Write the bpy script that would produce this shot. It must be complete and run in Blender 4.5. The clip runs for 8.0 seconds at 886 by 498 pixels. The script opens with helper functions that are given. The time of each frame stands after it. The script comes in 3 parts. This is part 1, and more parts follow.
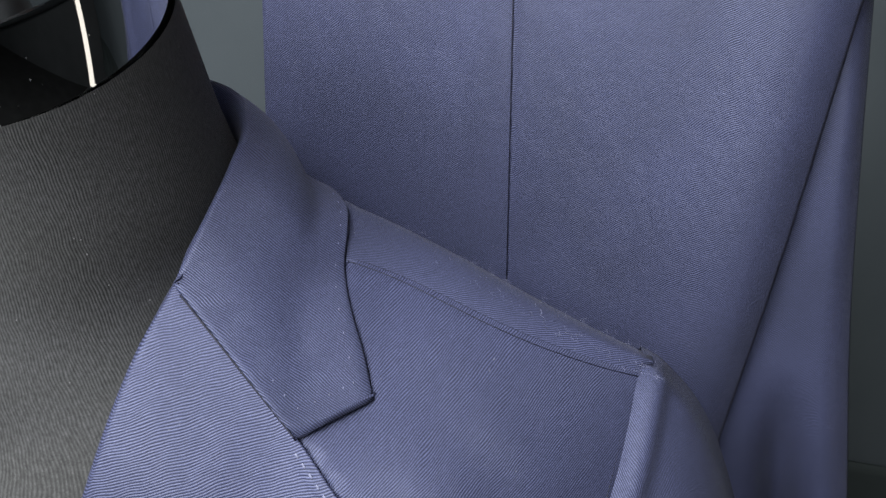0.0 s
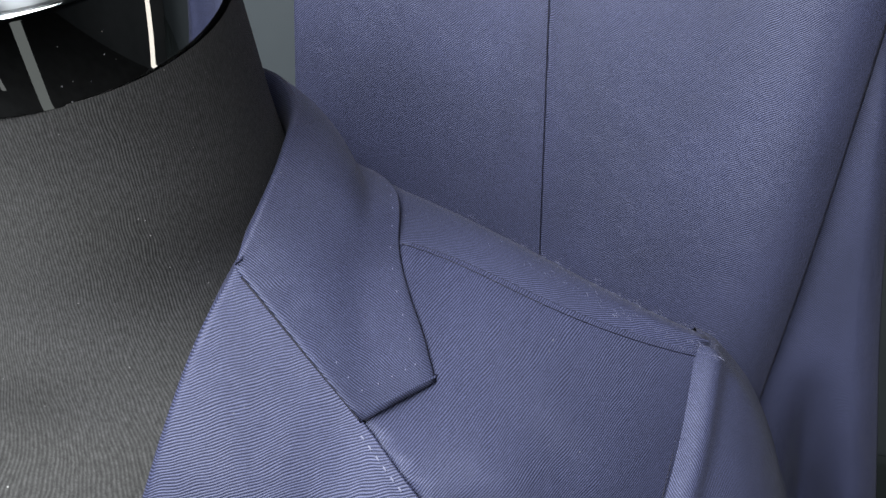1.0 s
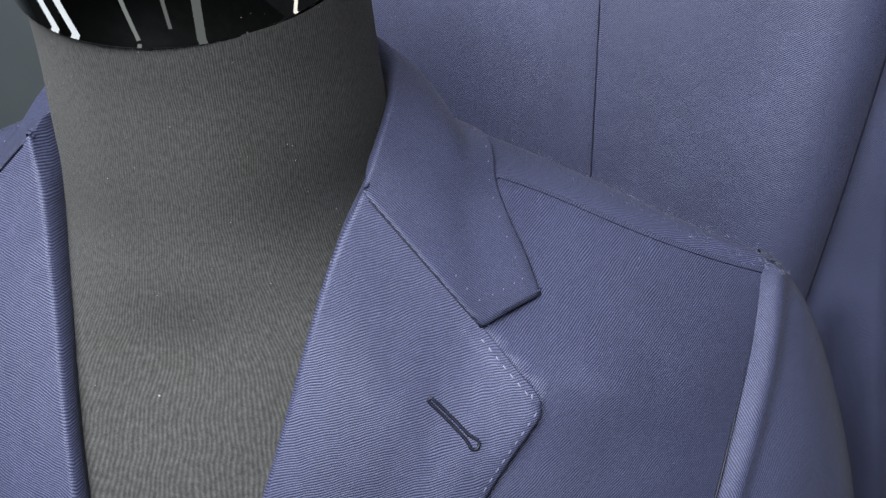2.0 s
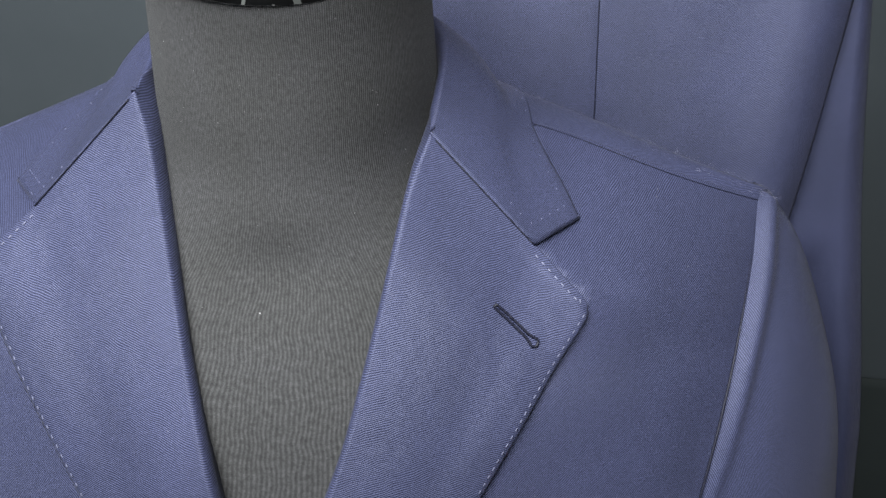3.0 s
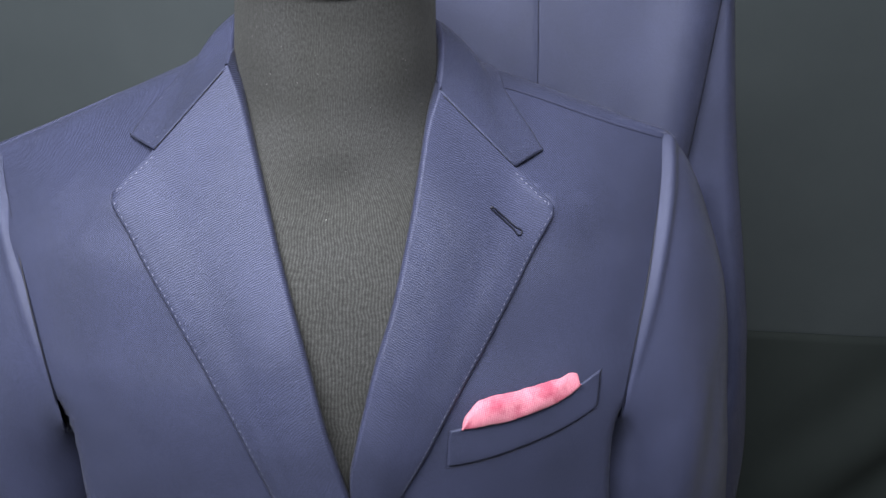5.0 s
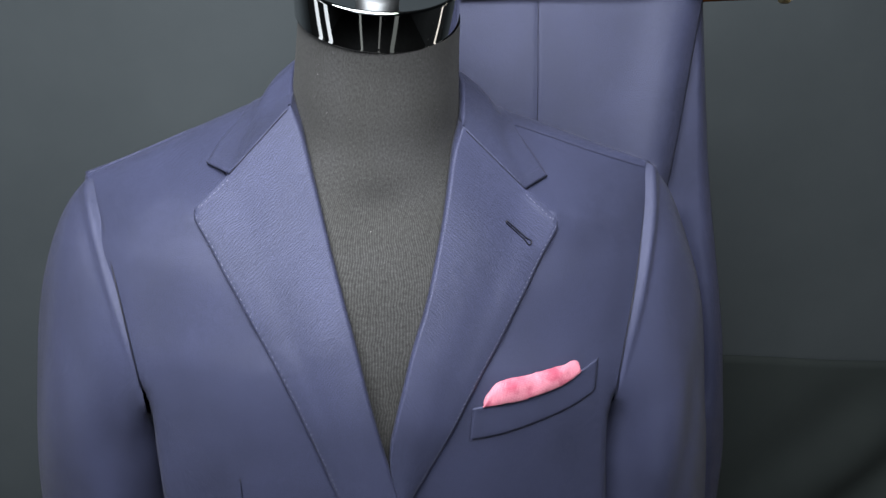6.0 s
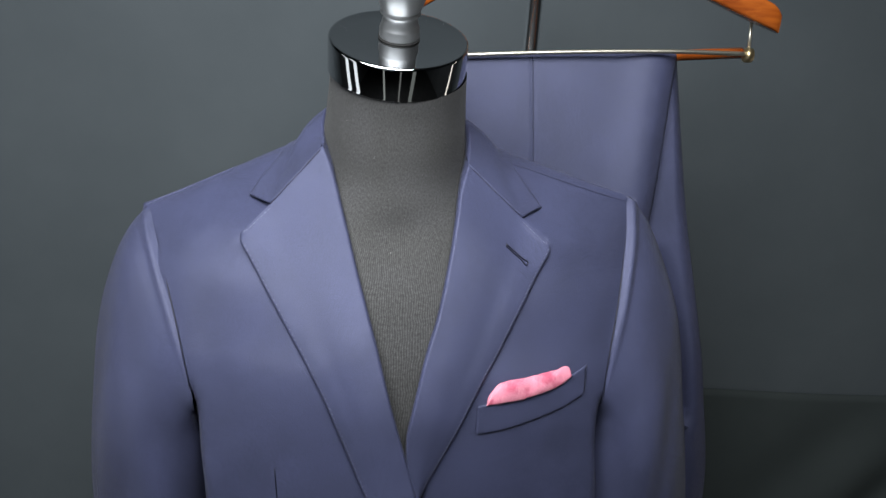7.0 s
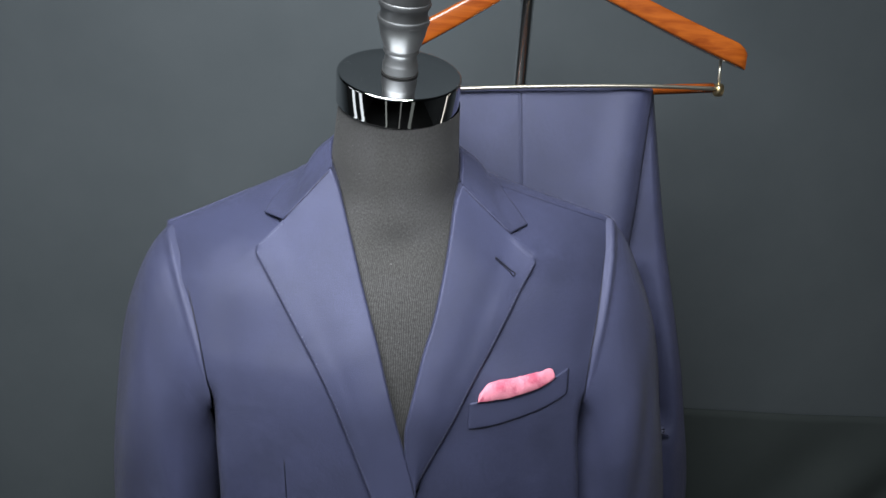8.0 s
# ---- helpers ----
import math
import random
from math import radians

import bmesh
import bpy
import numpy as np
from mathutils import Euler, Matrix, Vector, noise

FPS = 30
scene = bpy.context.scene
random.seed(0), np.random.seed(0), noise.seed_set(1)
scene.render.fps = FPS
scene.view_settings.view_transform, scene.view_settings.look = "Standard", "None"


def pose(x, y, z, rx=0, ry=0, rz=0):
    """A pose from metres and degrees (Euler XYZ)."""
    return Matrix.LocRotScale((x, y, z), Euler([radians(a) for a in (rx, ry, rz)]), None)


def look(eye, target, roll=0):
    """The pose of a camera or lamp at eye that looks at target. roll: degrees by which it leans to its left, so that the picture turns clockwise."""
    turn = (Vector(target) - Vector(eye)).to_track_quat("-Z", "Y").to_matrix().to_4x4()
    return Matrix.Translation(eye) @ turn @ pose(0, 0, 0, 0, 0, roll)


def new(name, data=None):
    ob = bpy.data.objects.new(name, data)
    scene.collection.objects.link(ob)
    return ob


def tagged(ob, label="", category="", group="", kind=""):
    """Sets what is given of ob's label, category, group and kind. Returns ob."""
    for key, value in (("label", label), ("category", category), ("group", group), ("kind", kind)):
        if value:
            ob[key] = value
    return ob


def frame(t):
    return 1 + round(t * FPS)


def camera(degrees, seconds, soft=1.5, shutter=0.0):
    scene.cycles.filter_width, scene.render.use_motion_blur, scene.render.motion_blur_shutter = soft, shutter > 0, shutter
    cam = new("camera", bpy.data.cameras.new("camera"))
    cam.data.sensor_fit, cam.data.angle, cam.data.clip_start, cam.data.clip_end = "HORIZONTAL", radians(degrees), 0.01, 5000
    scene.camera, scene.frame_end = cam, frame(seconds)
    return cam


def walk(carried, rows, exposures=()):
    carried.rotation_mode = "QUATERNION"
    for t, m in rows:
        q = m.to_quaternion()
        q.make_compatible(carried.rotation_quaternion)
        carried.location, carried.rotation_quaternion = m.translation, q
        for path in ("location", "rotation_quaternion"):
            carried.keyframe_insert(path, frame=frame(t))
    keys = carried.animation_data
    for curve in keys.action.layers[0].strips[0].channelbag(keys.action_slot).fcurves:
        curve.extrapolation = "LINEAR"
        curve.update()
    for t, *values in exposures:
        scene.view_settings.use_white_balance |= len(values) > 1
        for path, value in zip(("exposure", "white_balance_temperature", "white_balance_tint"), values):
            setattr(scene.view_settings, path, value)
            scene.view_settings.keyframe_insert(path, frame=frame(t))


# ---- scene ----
cam = camera(59.1, 8.0)
PATH = [
    (0.0, 0.1639, -0.2429, 1.5553, 63.38, -3.45, 10.27),
    (0.5, 0.1536, -0.2442, 1.5546, 63.19, -3.55, 9.7),
    (1.0, 0.1412, -0.2481, 1.5473, 63.53, -3.48, 9.04),
    (1.5, 0.1247, -0.2644, 1.539, 63.94, -3.38, 8.27),
    (2.0, 0.1037, -0.2905, 1.5329, 64.05, -3.28, 6.84),
    (3.5, 0.0562, -0.3746, 1.5253, 64.28, -3.21, 0.71),
    (4.0, 0.0469, -0.4066, 1.5237, 64.64, -3.17, -1.24),
    (4.5, 0.0359, -0.4437, 1.5247, 65.28, -3.32, -2.82),
    (6.0, -0.0131, -0.573, 1.5385, 69.83, -3.83, -5.16),
    (6.5, -0.0241, -0.6205, 1.5414, 71.97, -3.9, -5.24),
    (7.0, -0.03, -0.6608, 1.5426, 73.76, -3.99, -5.27),
    (7.5, -0.0313, -0.6955, 1.5424, 75.18, -4.04, -5.22),
    (8.0, -0.0331, -0.7289, 1.5416, 76.38, -4.16, -5.3),
]
walk(cam, [(t, pose(*p)) for t, *p in PATH])

# ---- world and lamps ----
world = bpy.data.worlds.new("room_air")
scene.world = world
world.use_nodes = True
world.node_tree.nodes["Background"].inputs[0].default_value = (0.38, 0.48, 0.72, 1)
world.node_tree.nodes["Background"].inputs[1].default_value = 0.014


def area_lamp(name, eye, target, wide, high, watts, colour):
    data = bpy.data.lights.new(name, "AREA")
    data.shape, data.size, data.size_y, data.energy, data.color = "RECTANGLE", wide, high, watts, colour
    ob = new(name, data)
    ob.matrix_world = look(eye, target)
    return ob


area_lamp("softbox", (-0.16, -0.53, 1.99), (0.0, 0.0, 1.39), 0.7, 0.45, 17.2, (0.965, 0.985, 1.0))
# added fill from the front, no source known there
area_lamp("front_fill", (-0.7, -2.2, 1.55), (0, 0, 1.7), 1.2, 0.9, 3.0, (0.80, 0.92, 1.0))
area_lamp("window_light", (-1.35, -0.05, 1.2), (0, 0, 1.35), 0.14, 1.4, 0.8, (0.9, 0.96, 1.0))
area_lamp("window_light", (-1.32, -0.42, 1.2), (0, 0, 1.35), 0.14, 1.4, 0.8, (0.9, 0.96, 1.0))
# unseen strips near the floor, added to draw bright bands in the neck cap
area_lamp("cap_glint_strip", (-0.62, -1.40, 0.5), (0, 0, 1.3), 0.08, 0.9, 0.07, (0.93, 1.0, 0.95))
area_lamp("cap_glint_strip", (0.12, -1.60, 0.5), (0, 0, 1.3), 0.07, 0.9, 0.035, (0.97, 1.0, 0.97))
area_lamp("cap_glint_strip", (0.62, -1.25, 0.5), (0, 0, 1.3), 0.15, 0.9, 0.07, (0.93, 1.0, 0.95))
area_lamp("strip_light", (1.25, 0.1, 1.15), (0, 0, 1.4), 0.06, 1.4, 0.4, (1.0, 0.93, 0.82))
scene.view_settings.exposure = 0.0


# ---- materials ----
def material(name, rough=0.6, metal=0.0, colour=(0.5, 0.5, 0.5), sheen=0.0):
    m = bpy.data.materials.new(name)
    m.use_nodes = True
    b = m.node_tree.nodes["Principled BSDF"]
    b.inputs["Base Color"].default_value = (*colour, 1)
    b.inputs["Roughness"].default_value = rough
    b.inputs["Metallic"].default_value = metal
    b.inputs["Sheen Weight"].default_value = sheen
    b.inputs["Sheen Roughness"].default_value = 0.4
    b.inputs["Specular IOR Level"].default_value = 0.35 if sheen else 0.5
    return m, m.node_tree, b


def node(tree, kind, at=None):
    n = tree.nodes.new(kind)
    for key, value in (at or {}).items():
        n.inputs[key].default_value = value
    return n


def ramp(tree, source, low, high, a=0.0, b=1.0):
    n = tree.nodes.new("ShaderNodeValToRGB")
    n.color_ramp.elements[0].position, n.color_ramp.elements[1].position = a, b
    n.color_ramp.elements[0].color, n.color_ramp.elements[1].color = (*low, 1), (*high, 1)
    tree.links.new(source, n.inputs[0])
    return n


def mixed(tree, kind, factor, a, b):
    n = tree.nodes.new("ShaderNodeMix")
    n.data_type, n.blend_type = "RGBA", kind
    n.inputs[0].default_value = factor
    tree.links.new(a, n.inputs[6])
    tree.links.new(b, n.inputs[7])
    return n


def woven(name, dark, light, period, contrast, depth, rough, sheen, lint, spots=0.0):
    """A cloth of fine parallel ribs: period in metres, along the first axis of the sheet's own flat coordinates."""
    m, tree, b = material(name, rough, 0.0, light, sheen)
    b.inputs["Specular IOR Level"].default_value = 0.44
    b.inputs["Specular Tint"].default_value = tuple((c / max(light)) ** 0.45 for c in light) + (1.0,)
    uv = node(tree, "ShaderNodeUVMap")
    wave = node(tree, "ShaderNodeTexWave", {"Scale": 2 * math.pi / (20 * period), "Distortion": 9.0, "Detail": 1.0, "Detail Scale": 0.24})
    wave.bands_direction = "X"
    tree.links.new(uv.outputs[0], wave.inputs[0])
    low = tuple(l + (d - l) * contrast for d, l in zip(dark, light))
    drawn = node(tree, "ShaderNodeMapping", {"Scale": (1.0 / period, 0.2 / period, 1.0)})
    tree.links.new(uv.outputs[0], drawn.inputs[0])
    streak = node(tree, "ShaderNodeTexNoise", {"Scale": 1.0, "Detail": 1.0})
    tree.links.new(drawn.outputs[0], streak.inputs[0])
    yarn = node(tree, "ShaderNodeMix", {0: 0.24})
    tree.links.new(wave.outputs[1], yarn.inputs[2])
    tree.links.new(streak.outputs[0], yarn.inputs[3])
    ribs = ramp(tree, yarn.outputs[0], low, light, 0.2, 0.8)
    grain = node(tree, "ShaderNodeTexNoise", {"Scale": 2600.0, "Detail": 2.0})
    tree.links.new(uv.outputs[0], grain.inputs[0])
    fine = mixed(tree, "MULTIPLY", 1.0, ribs.outputs[0], ramp(tree, grain.outputs[0], (0.72,) * 3, (1.28,) * 3, 0.3, 0.7).outputs[0])
    cloud = node(tree, "ShaderNodeTexNoise", {"Scale": 22.0, "Detail": 3.0})
    tree.links.new(uv.outputs[0], cloud.inputs[0])
    wide = mixed(tree, "MULTIPLY", 1.0, fine.outputs[2], ramp(tree, cloud.outputs[0], (0.9, 0.9, 0.88), (1.08, 1.08, 1.1), 0.3, 0.7).outputs[0])
    last = wide
    if spots:
        drawn_out = node(tree, "ShaderNodeMapping", {"Scale": (700.0, 420.0, 1.0)})
        tree.links.new(uv.outputs[0], drawn_out.inputs[0])
        fleece = node(tree, "ShaderNodeTexNoise", {"Scale": 1.0, "Detail": 4.0, "Roughness": 0.7})
        tree.links.new(drawn_out.outputs[0], fleece.inputs[0])
        last = wide = mixed(tree, "MULTIPLY", 1.0, wide.outputs[2], ramp(tree, fleece.outputs[0], (1 - spots,) * 3, (1 + spots,) * 3, 0.3, 0.7).outputs[0])
    if lint:
        cells = node(tree, "ShaderNodeTexVoronoi", {"Scale": 240.0, "Randomness": 1.0})
        tree.links.new(uv.outputs[0], cells.inputs[0])
        speck = ramp(tree, cells.outputs[0], (lint, lint, lint), (0, 0, 0), 0.035, 0.07)
        chosen = node(tree, "ShaderNodeTexNoise", {"Scale": 60.0, "Detail": 1.0})
        tree.links.new(uv.outputs[0], chosen.inputs[0])
        some = mixed(tree, "MULTIPLY", 1.0, speck.outputs[0], ramp(tree, chosen.outputs[0], (0, 0, 0), (1, 1, 1), 0.5, 0.62).outputs[0])
        last = mixed(tree, "ADD", 1.0, wide.outputs[2], some.outputs[2])
    tree.links.new(last.outputs[2], b.inputs["Base Color"])
    bump = node(tree, "ShaderNodeBump", {"Strength": depth, "Distance": 0.0004})
    tree.links.new(yarn.outputs[0], bump.inputs["Height"])
    tree.links.new(bump.outputs[0], b.inputs["Normal"])
    return m


CLOTH = woven("navy_twill", (0.020, 0.0225, 0.0450), (0.091, 0.1010, 0.1900), 0.00072, 1.0, 0.36, 0.43, 0.04, 0.12, spots=0.12)
JERSEY = woven("black_jersey", (0.045, 0.045, 0.0455), (0.073, 0.0735, 0.074), 0.00105, 1.0, 0.4, 0.85, 0.05, 0.42, spots=0.42)
THREAD = material("dark_thread", 0.5, 0.0, (0.007, 0.008, 0.022), 0.0)[0]
STITCH = material("pale_stitch", 0.5, 0.0, (0.21, 0.22, 0.33), 0.2)[0]
CHROME = material("chrome", 0.06, 1.0, (0.62, 0.63, 0.64))[0]
SATIN = material("satin_steel", 0.50, 1.0, (0.23, 0.24, 0.25))[0]
# black for the shaded gap below the finial
GAP_BLACK = material("gap_black", 0.6, 0.0, (0.01, 0.01, 0.01))[0]
PALE = material("pale_brushed_brass", 0.38, 1.0, (0.86, 0.82, 0.70))[0]
POLE = material("bright_steel", 0.17, 1.0, (0.95, 0.96, 0.97))[0]
BRASS = material("brass", 0.36, 1.0, (0.75, 0.6, 0.34))[0]


def cap_chrome():
    m, tree, b = material("dusty_chrome", 0.05, 1.0, (0.66, 0.67, 0.68))
    at = node(tree, "ShaderNodeTexCoord")
    cells = node(tree, "ShaderNodeTexVoronoi", {"Scale": 330.0})
    tree.links.new(at.outputs["Object"], cells.inputs[0])
    noise_ = node(tree, "ShaderNodeTexNoise", {"Scale": 45.0})
    tree.links.new(at.outputs["Object"], noise_.inputs[0])
    speck = ramp(tree, cells.outputs[0], (0.6,) * 3, (0.0,) * 3, 0.05, 0.1)
    where = ramp(tree, noise_.outputs[0], (0,) * 3, (1,) * 3, 0.55, 0.65)
    both = mixed(tree, "MULTIPLY", 1.0, speck.outputs[0], where.outputs[0])
    rough = node(tree, "ShaderNodeMath")
    rough.operation = "ADD"
    tree.links.new(both.outputs[2], rough.inputs[0])
    rough.inputs[1].default_value = 0.014
    tree.links.new(rough.outputs[0], b.inputs["Roughness"])
    return m


CAP = cap_chrome()


def lacquered_wood():
    m, tree, b = material("orange_lacquered_wood", 0.22, 0.0, (0.4, 0.1, 0.02))
    at = node(tree, "ShaderNodeTexCoord")
    stretch = node(tree, "ShaderNodeMapping", {"Scale": (6.0, 60.0, 60.0)})
    tree.links.new(at.outputs["Object"], stretch.inputs[0])
    grain = node(tree, "ShaderNodeTexNoise", {"Scale": 3.0, "Detail": 5.0, "Distortion": 0.6})
    tree.links.new(stretch.outputs[0], grain.inputs[0])
    tree.links.new(ramp(tree, grain.outputs[0], (0.20, 0.040, 0.006), (0.36, 0.090, 0.012), 0.25, 0.7).outputs[0], b.inputs["Base Color"])
    b.inputs["Coat Weight"].default_value = 0.6
    b.inputs["Coat Roughness"].default_value = 0.08
    return m


WOOD = lacquered_wood()


def pink_jacquard():
    m, tree, b = material("pink_jacquard", 0.5, 0.0, (0.7, 0.2, 0.3), 0.2)
    uv = node(tree, "ShaderNodeUVMap")
    cells = node(tree, "ShaderNodeTexVoronoi", {"Scale": 900.0, "Randomness": 0.25})
    tree.links.new(uv.outputs[0], cells.inputs[0])
    dots = ramp(tree, cells.outputs[0], (0.86, 0.36, 0.45), (0.68, 0.13, 0.24), 0.15, 0.75)
    cloud = node(tree, "ShaderNodeTexNoise", {"Scale": 70.0, "Detail": 2.0})
    tree.links.new(uv.outputs[0], cloud.inputs[0])
    patch = ramp(tree, cloud.outputs[0], (0.82, 0.5, 0.6), (1.1, 1.15, 1.12), 0.36, 0.52)
    tree.links.new(mixed(tree, "MULTIPLY", 1.0, dots.outputs[0], patch.outputs[0]).outputs[2], b.inputs["Base Color"])
    bump = node(tree, "ShaderNodeBump", {"Strength": 0.5, "Distance": 0.0004})
    tree.links.new(cells.outputs[0], bump.inputs["Height"])
    tree.links.new(bump.outputs[0], b.inputs["Normal"])
    return m


PINK = pink_jacquard()


def mottled(name, low, high, scale, rough):
    m, tree, b = material(name, rough, 0.0, high)
    at = node(tree, "ShaderNodeTexCoord")
    wide = node(tree, "ShaderNodeTexNoise", {"Scale": scale, "Detail": 6.0, "Roughness": 0.6})
    tree.links.new(at.outputs["Object"], wide.inputs[0])
    tree.links.new(ramp(tree, wide.outputs[0], low, high, 0.3, 0.7).outputs[0], b.inputs["Base Color"])
    fine = node(tree, "ShaderNodeTexNoise", {"Scale": 900.0, "Detail": 2.0})
    tree.links.new(at.outputs["Object"], fine.inputs[0])
    bump = node(tree, "ShaderNodeBump", {"Strength": 0.25, "Distance": 0.0006})
    tree.links.new(fine.outputs[0], bump.inputs["Height"])
    tree.links.new(bump.outputs[0], b.inputs["Normal"])
    return m


DRAPE = mottled("charcoal_backdrop_cloth", (0.075, 0.091, 0.101), (0.097, 0.115, 0.127), 3.0, 0.85)
# green-tinged cloth, its colour lowered to hold the light's fall-off below the hem
LOWER = mottled("dimmed_lower_cloth", (0.036, 0.047, 0.048), (0.052, 0.065, 0.065), 3.0, 0.8)
FLOOR = mottled("grey_floor", (0.045, 0.045, 0.045), (0.07, 0.07, 0.07), 5.0, 0.5)
WALL = mottled("grey_wall_paint", (0.08, 0.086, 0.09), (0.11, 0.116, 0.12), 2.0, 0.8)


# ---- building helpers ----
def smooth(t, ts, vs):
    """A smooth curve through the knots (ts, vs); vs may be points."""
    ts, vs = np.asarray(ts, float), np.asarray(vs, float)
    t = float(min(max(t, ts[0]), ts[-1]))
    i = int(min(max(np.searchsorted(ts, t) - 1, 0), len(ts) - 2))

    def slope(k):
        a, b = max(k - 1, 0), min(k + 1, len(ts) - 1)
        return (vs[b] - vs[a]) / (ts[b] - ts[a])
    h = ts[i + 1] - ts[i]
    s = (t - ts[i]) / h
    return ((2 * s**3 - 3 * s**2 + 1) * vs[i] + (s**3 - 2 * s**2 + s) * h * slope(i)
            + (-2 * s**3 + 3 * s**2) * vs[i + 1] + (s**3 - s**2) * h * slope(i + 1))


def along(points, t):
    """A point at t from 0 to 1 on the smooth curve through points, by length."""
    p = np.asarray(points, float)
    d = np.concatenate([[0], np.cumsum(np.linalg.norm(np.diff(p, axis=0), axis=1))])
    return smooth(t * d[-1], d, p)


def straight(points, t):
    p = np.asarray(points, float)
    d = np.concatenate([[0], np.cumsum(np.linalg.norm(np.diff(p, axis=0), axis=1))])
    return np.array([np.interp(t * d[-1], d, p[:, k]) for k in range(p.shape[1])])


def mesh_of(name, verts, faces, mat, uvs=None):
    me = bpy.data.meshes.new(name)
    me.from_pydata([tuple(map(float, v)) for v in verts], [], faces)
    me.materials.append(mat)
    me.polygons.foreach_set("use_smooth", [True] * len(me.polygons))
    if uvs is not None:
        layer = me.uv_layers.new(name="flat")
        vi = np.empty(len(me.loops), int)
        me.loops.foreach_get("vertex_index", vi)
        layer.data.foreach_set("uv", np.asarray(uvs, float)[vi].ravel())
    me.update()
    return me


def put(name, me, parent, label=""):
    ob = new(name, me)
    ob.parent = parent
    return tagged(ob, label)


def grid_faces(rows, cols, closed=False, start=0, flip=False):
    out = []
    for i in range(rows - 1):
        for j in range(cols if closed else cols - 1):
            a, b = start + i * cols + j, start + i * cols + (j + 1) % cols
            f = (a, b, b + cols, a + cols)
            out.append(f[::-1] if flip else f)
    return out


def turned(uv, degrees):
    c, s = math.cos(radians(degrees)), math.sin(radians(degrees))
    uv = np.asarray(uv, float)
    return np.stack([uv[:, 0] * c - uv[:, 1] * s, uv[:, 0] * s + uv[:, 1] * c], 1)


def sheet(name, points, mat, parent, weave=0.0, thick=0.0, label="", flat=None, flip=False):
    """A cloth piece from a grid of points [row][col], its back thick metres behind; weave turns the twill."""
    p = np.asarray(points, float)
    rows, cols, _ = p.shape
    if flat is None:
        du = np.concatenate([np.zeros((rows, 1)), np.cumsum(np.linalg.norm(np.diff(p, axis=1), axis=2), axis=1)], 1)
        dv = np.concatenate([np.zeros((1, cols)), np.cumsum(np.linalg.norm(np.diff(p, axis=0), axis=2), axis=0)], 0)
        mid = cols // 2
        flat = np.stack([du - du[:, mid:mid + 1], np.repeat(dv[:, mid:mid + 1], cols, 1)], 2)
    verts, uvs = p.reshape(-1, 3), turned(np.asarray(flat).reshape(-1, 2), weave)
    faces = grid_faces(rows, cols, flip=flip)
    if thick:
        gu, gv = np.gradient(p, axis=1), np.gradient(p, axis=0)
        n = np.cross(gu, gv)
        n /= np.linalg.norm(n, axis=2, keepdims=True) + 1e-12
        if flip:
            n = -n
        back = (p - n * thick).reshape(-1, 3)
        k = len(verts)
        verts, uvs = np.concatenate([verts, back]), np.concatenate([uvs, uvs])
        faces += grid_faces(rows, cols, start=k, flip=not flip)
        rim = [(0, j) for j in range(cols)] + [(i, cols - 1) for i in range(1, rows)] + [(rows - 1, j) for j in range(cols - 2, -1, -1)] + [(i, 0) for i in range(rows - 2, 0, -1)]
        ids = [i * cols + j for i, j in rim]
        for a, b in zip(ids, ids[1:] + ids[:1]):
            f = (b, a, a + k, b + k)
            faces.append(f[::-1] if flip else f)
    return put(name, mesh_of(name, verts, faces, mat, uvs), parent, label)


def tube(name, points, radius, mat, parent, label="", closed=False, sides=8):
    """A cord or rod along points; radius a number or one for each point."""
    p = [Vector(map(float, q)) for q in points]
    radii = radius if hasattr(radius, "__len__") else [radius] * len(p)
    verts, n = [], len(p)
    side = None
    for i, q in enumerate(p):
        a, b = p[(i - 1) % n if closed else max(i - 1, 0)], p[(i + 1) % n if closed else min(i + 1, n - 1)]
        d = (b - a).normalized()
        side = (side - d * side.dot(d)).normalized() if side else d.orthogonal().normalized()
        other = d.cross(side)
        for k in range(sides):
            w = 2 * math.pi * k / sides
            verts.append(q + (side * math.cos(w) + other * math.sin(w)) * radii[i])
    faces = grid_faces(n, sides, closed=True)
    if closed:
        faces += [((n - 1) * sides + j, (n - 1) * sides + (j + 1) % sides, (j + 1) % sides, j) for j in range(sides)]
    else:
        faces += [tuple(range(sides))[::-1], tuple((n - 1) * sides + j for j in range(sides))]
    return put(name, mesh_of(name, verts, faces, mat), parent, label)


def lathe(name, profile, mat, parent, m, label="", sides=64):
    """A turned piece: profile of (radius, height) from the bottom to the top, set at the pose m."""
    verts = [m @ Vector((r * math.cos(2 * math.pi * k / sides), r * math.sin(2 * math.pi * k / sides), h)) for r, h in profile for k in range(sides)]
    faces = grid_faces(len(profile), sides, closed=True)
    faces += [tuple(range(sides))[::-1], tuple((len(profile) - 1) * sides + j for j in range(sides))]
    me = mesh_of(name, verts, faces, mat)
    me.set_sharp_from_angle(angle=radians(35))
    return put(name, me, parent, label)


def box(name, low, high, mat, parent=None, label="", bevel=0.0):
    bm = bmesh.new()
    bmesh.ops.create_cube(bm, size=1)
    for v in bm.verts:
        v.co = Vector([l + (h - l) * (c + 0.5) for l, h, c in zip(low, high, v.co)])
    if bevel:
        bmesh.ops.bevel(bm, geom=bm.edges[:], offset=bevel, segments=2, profile=0.7, affect="EDGES")
    me = bpy.data.meshes.new(name)
    bm.to_mesh(me)
    bm.free()
    me.materials.append(mat)
    return put(name, me, parent, label)


def ripple(x, y, z, scale, amount):
    return noise.noise(Vector((x, y, z)) * scale) * amount


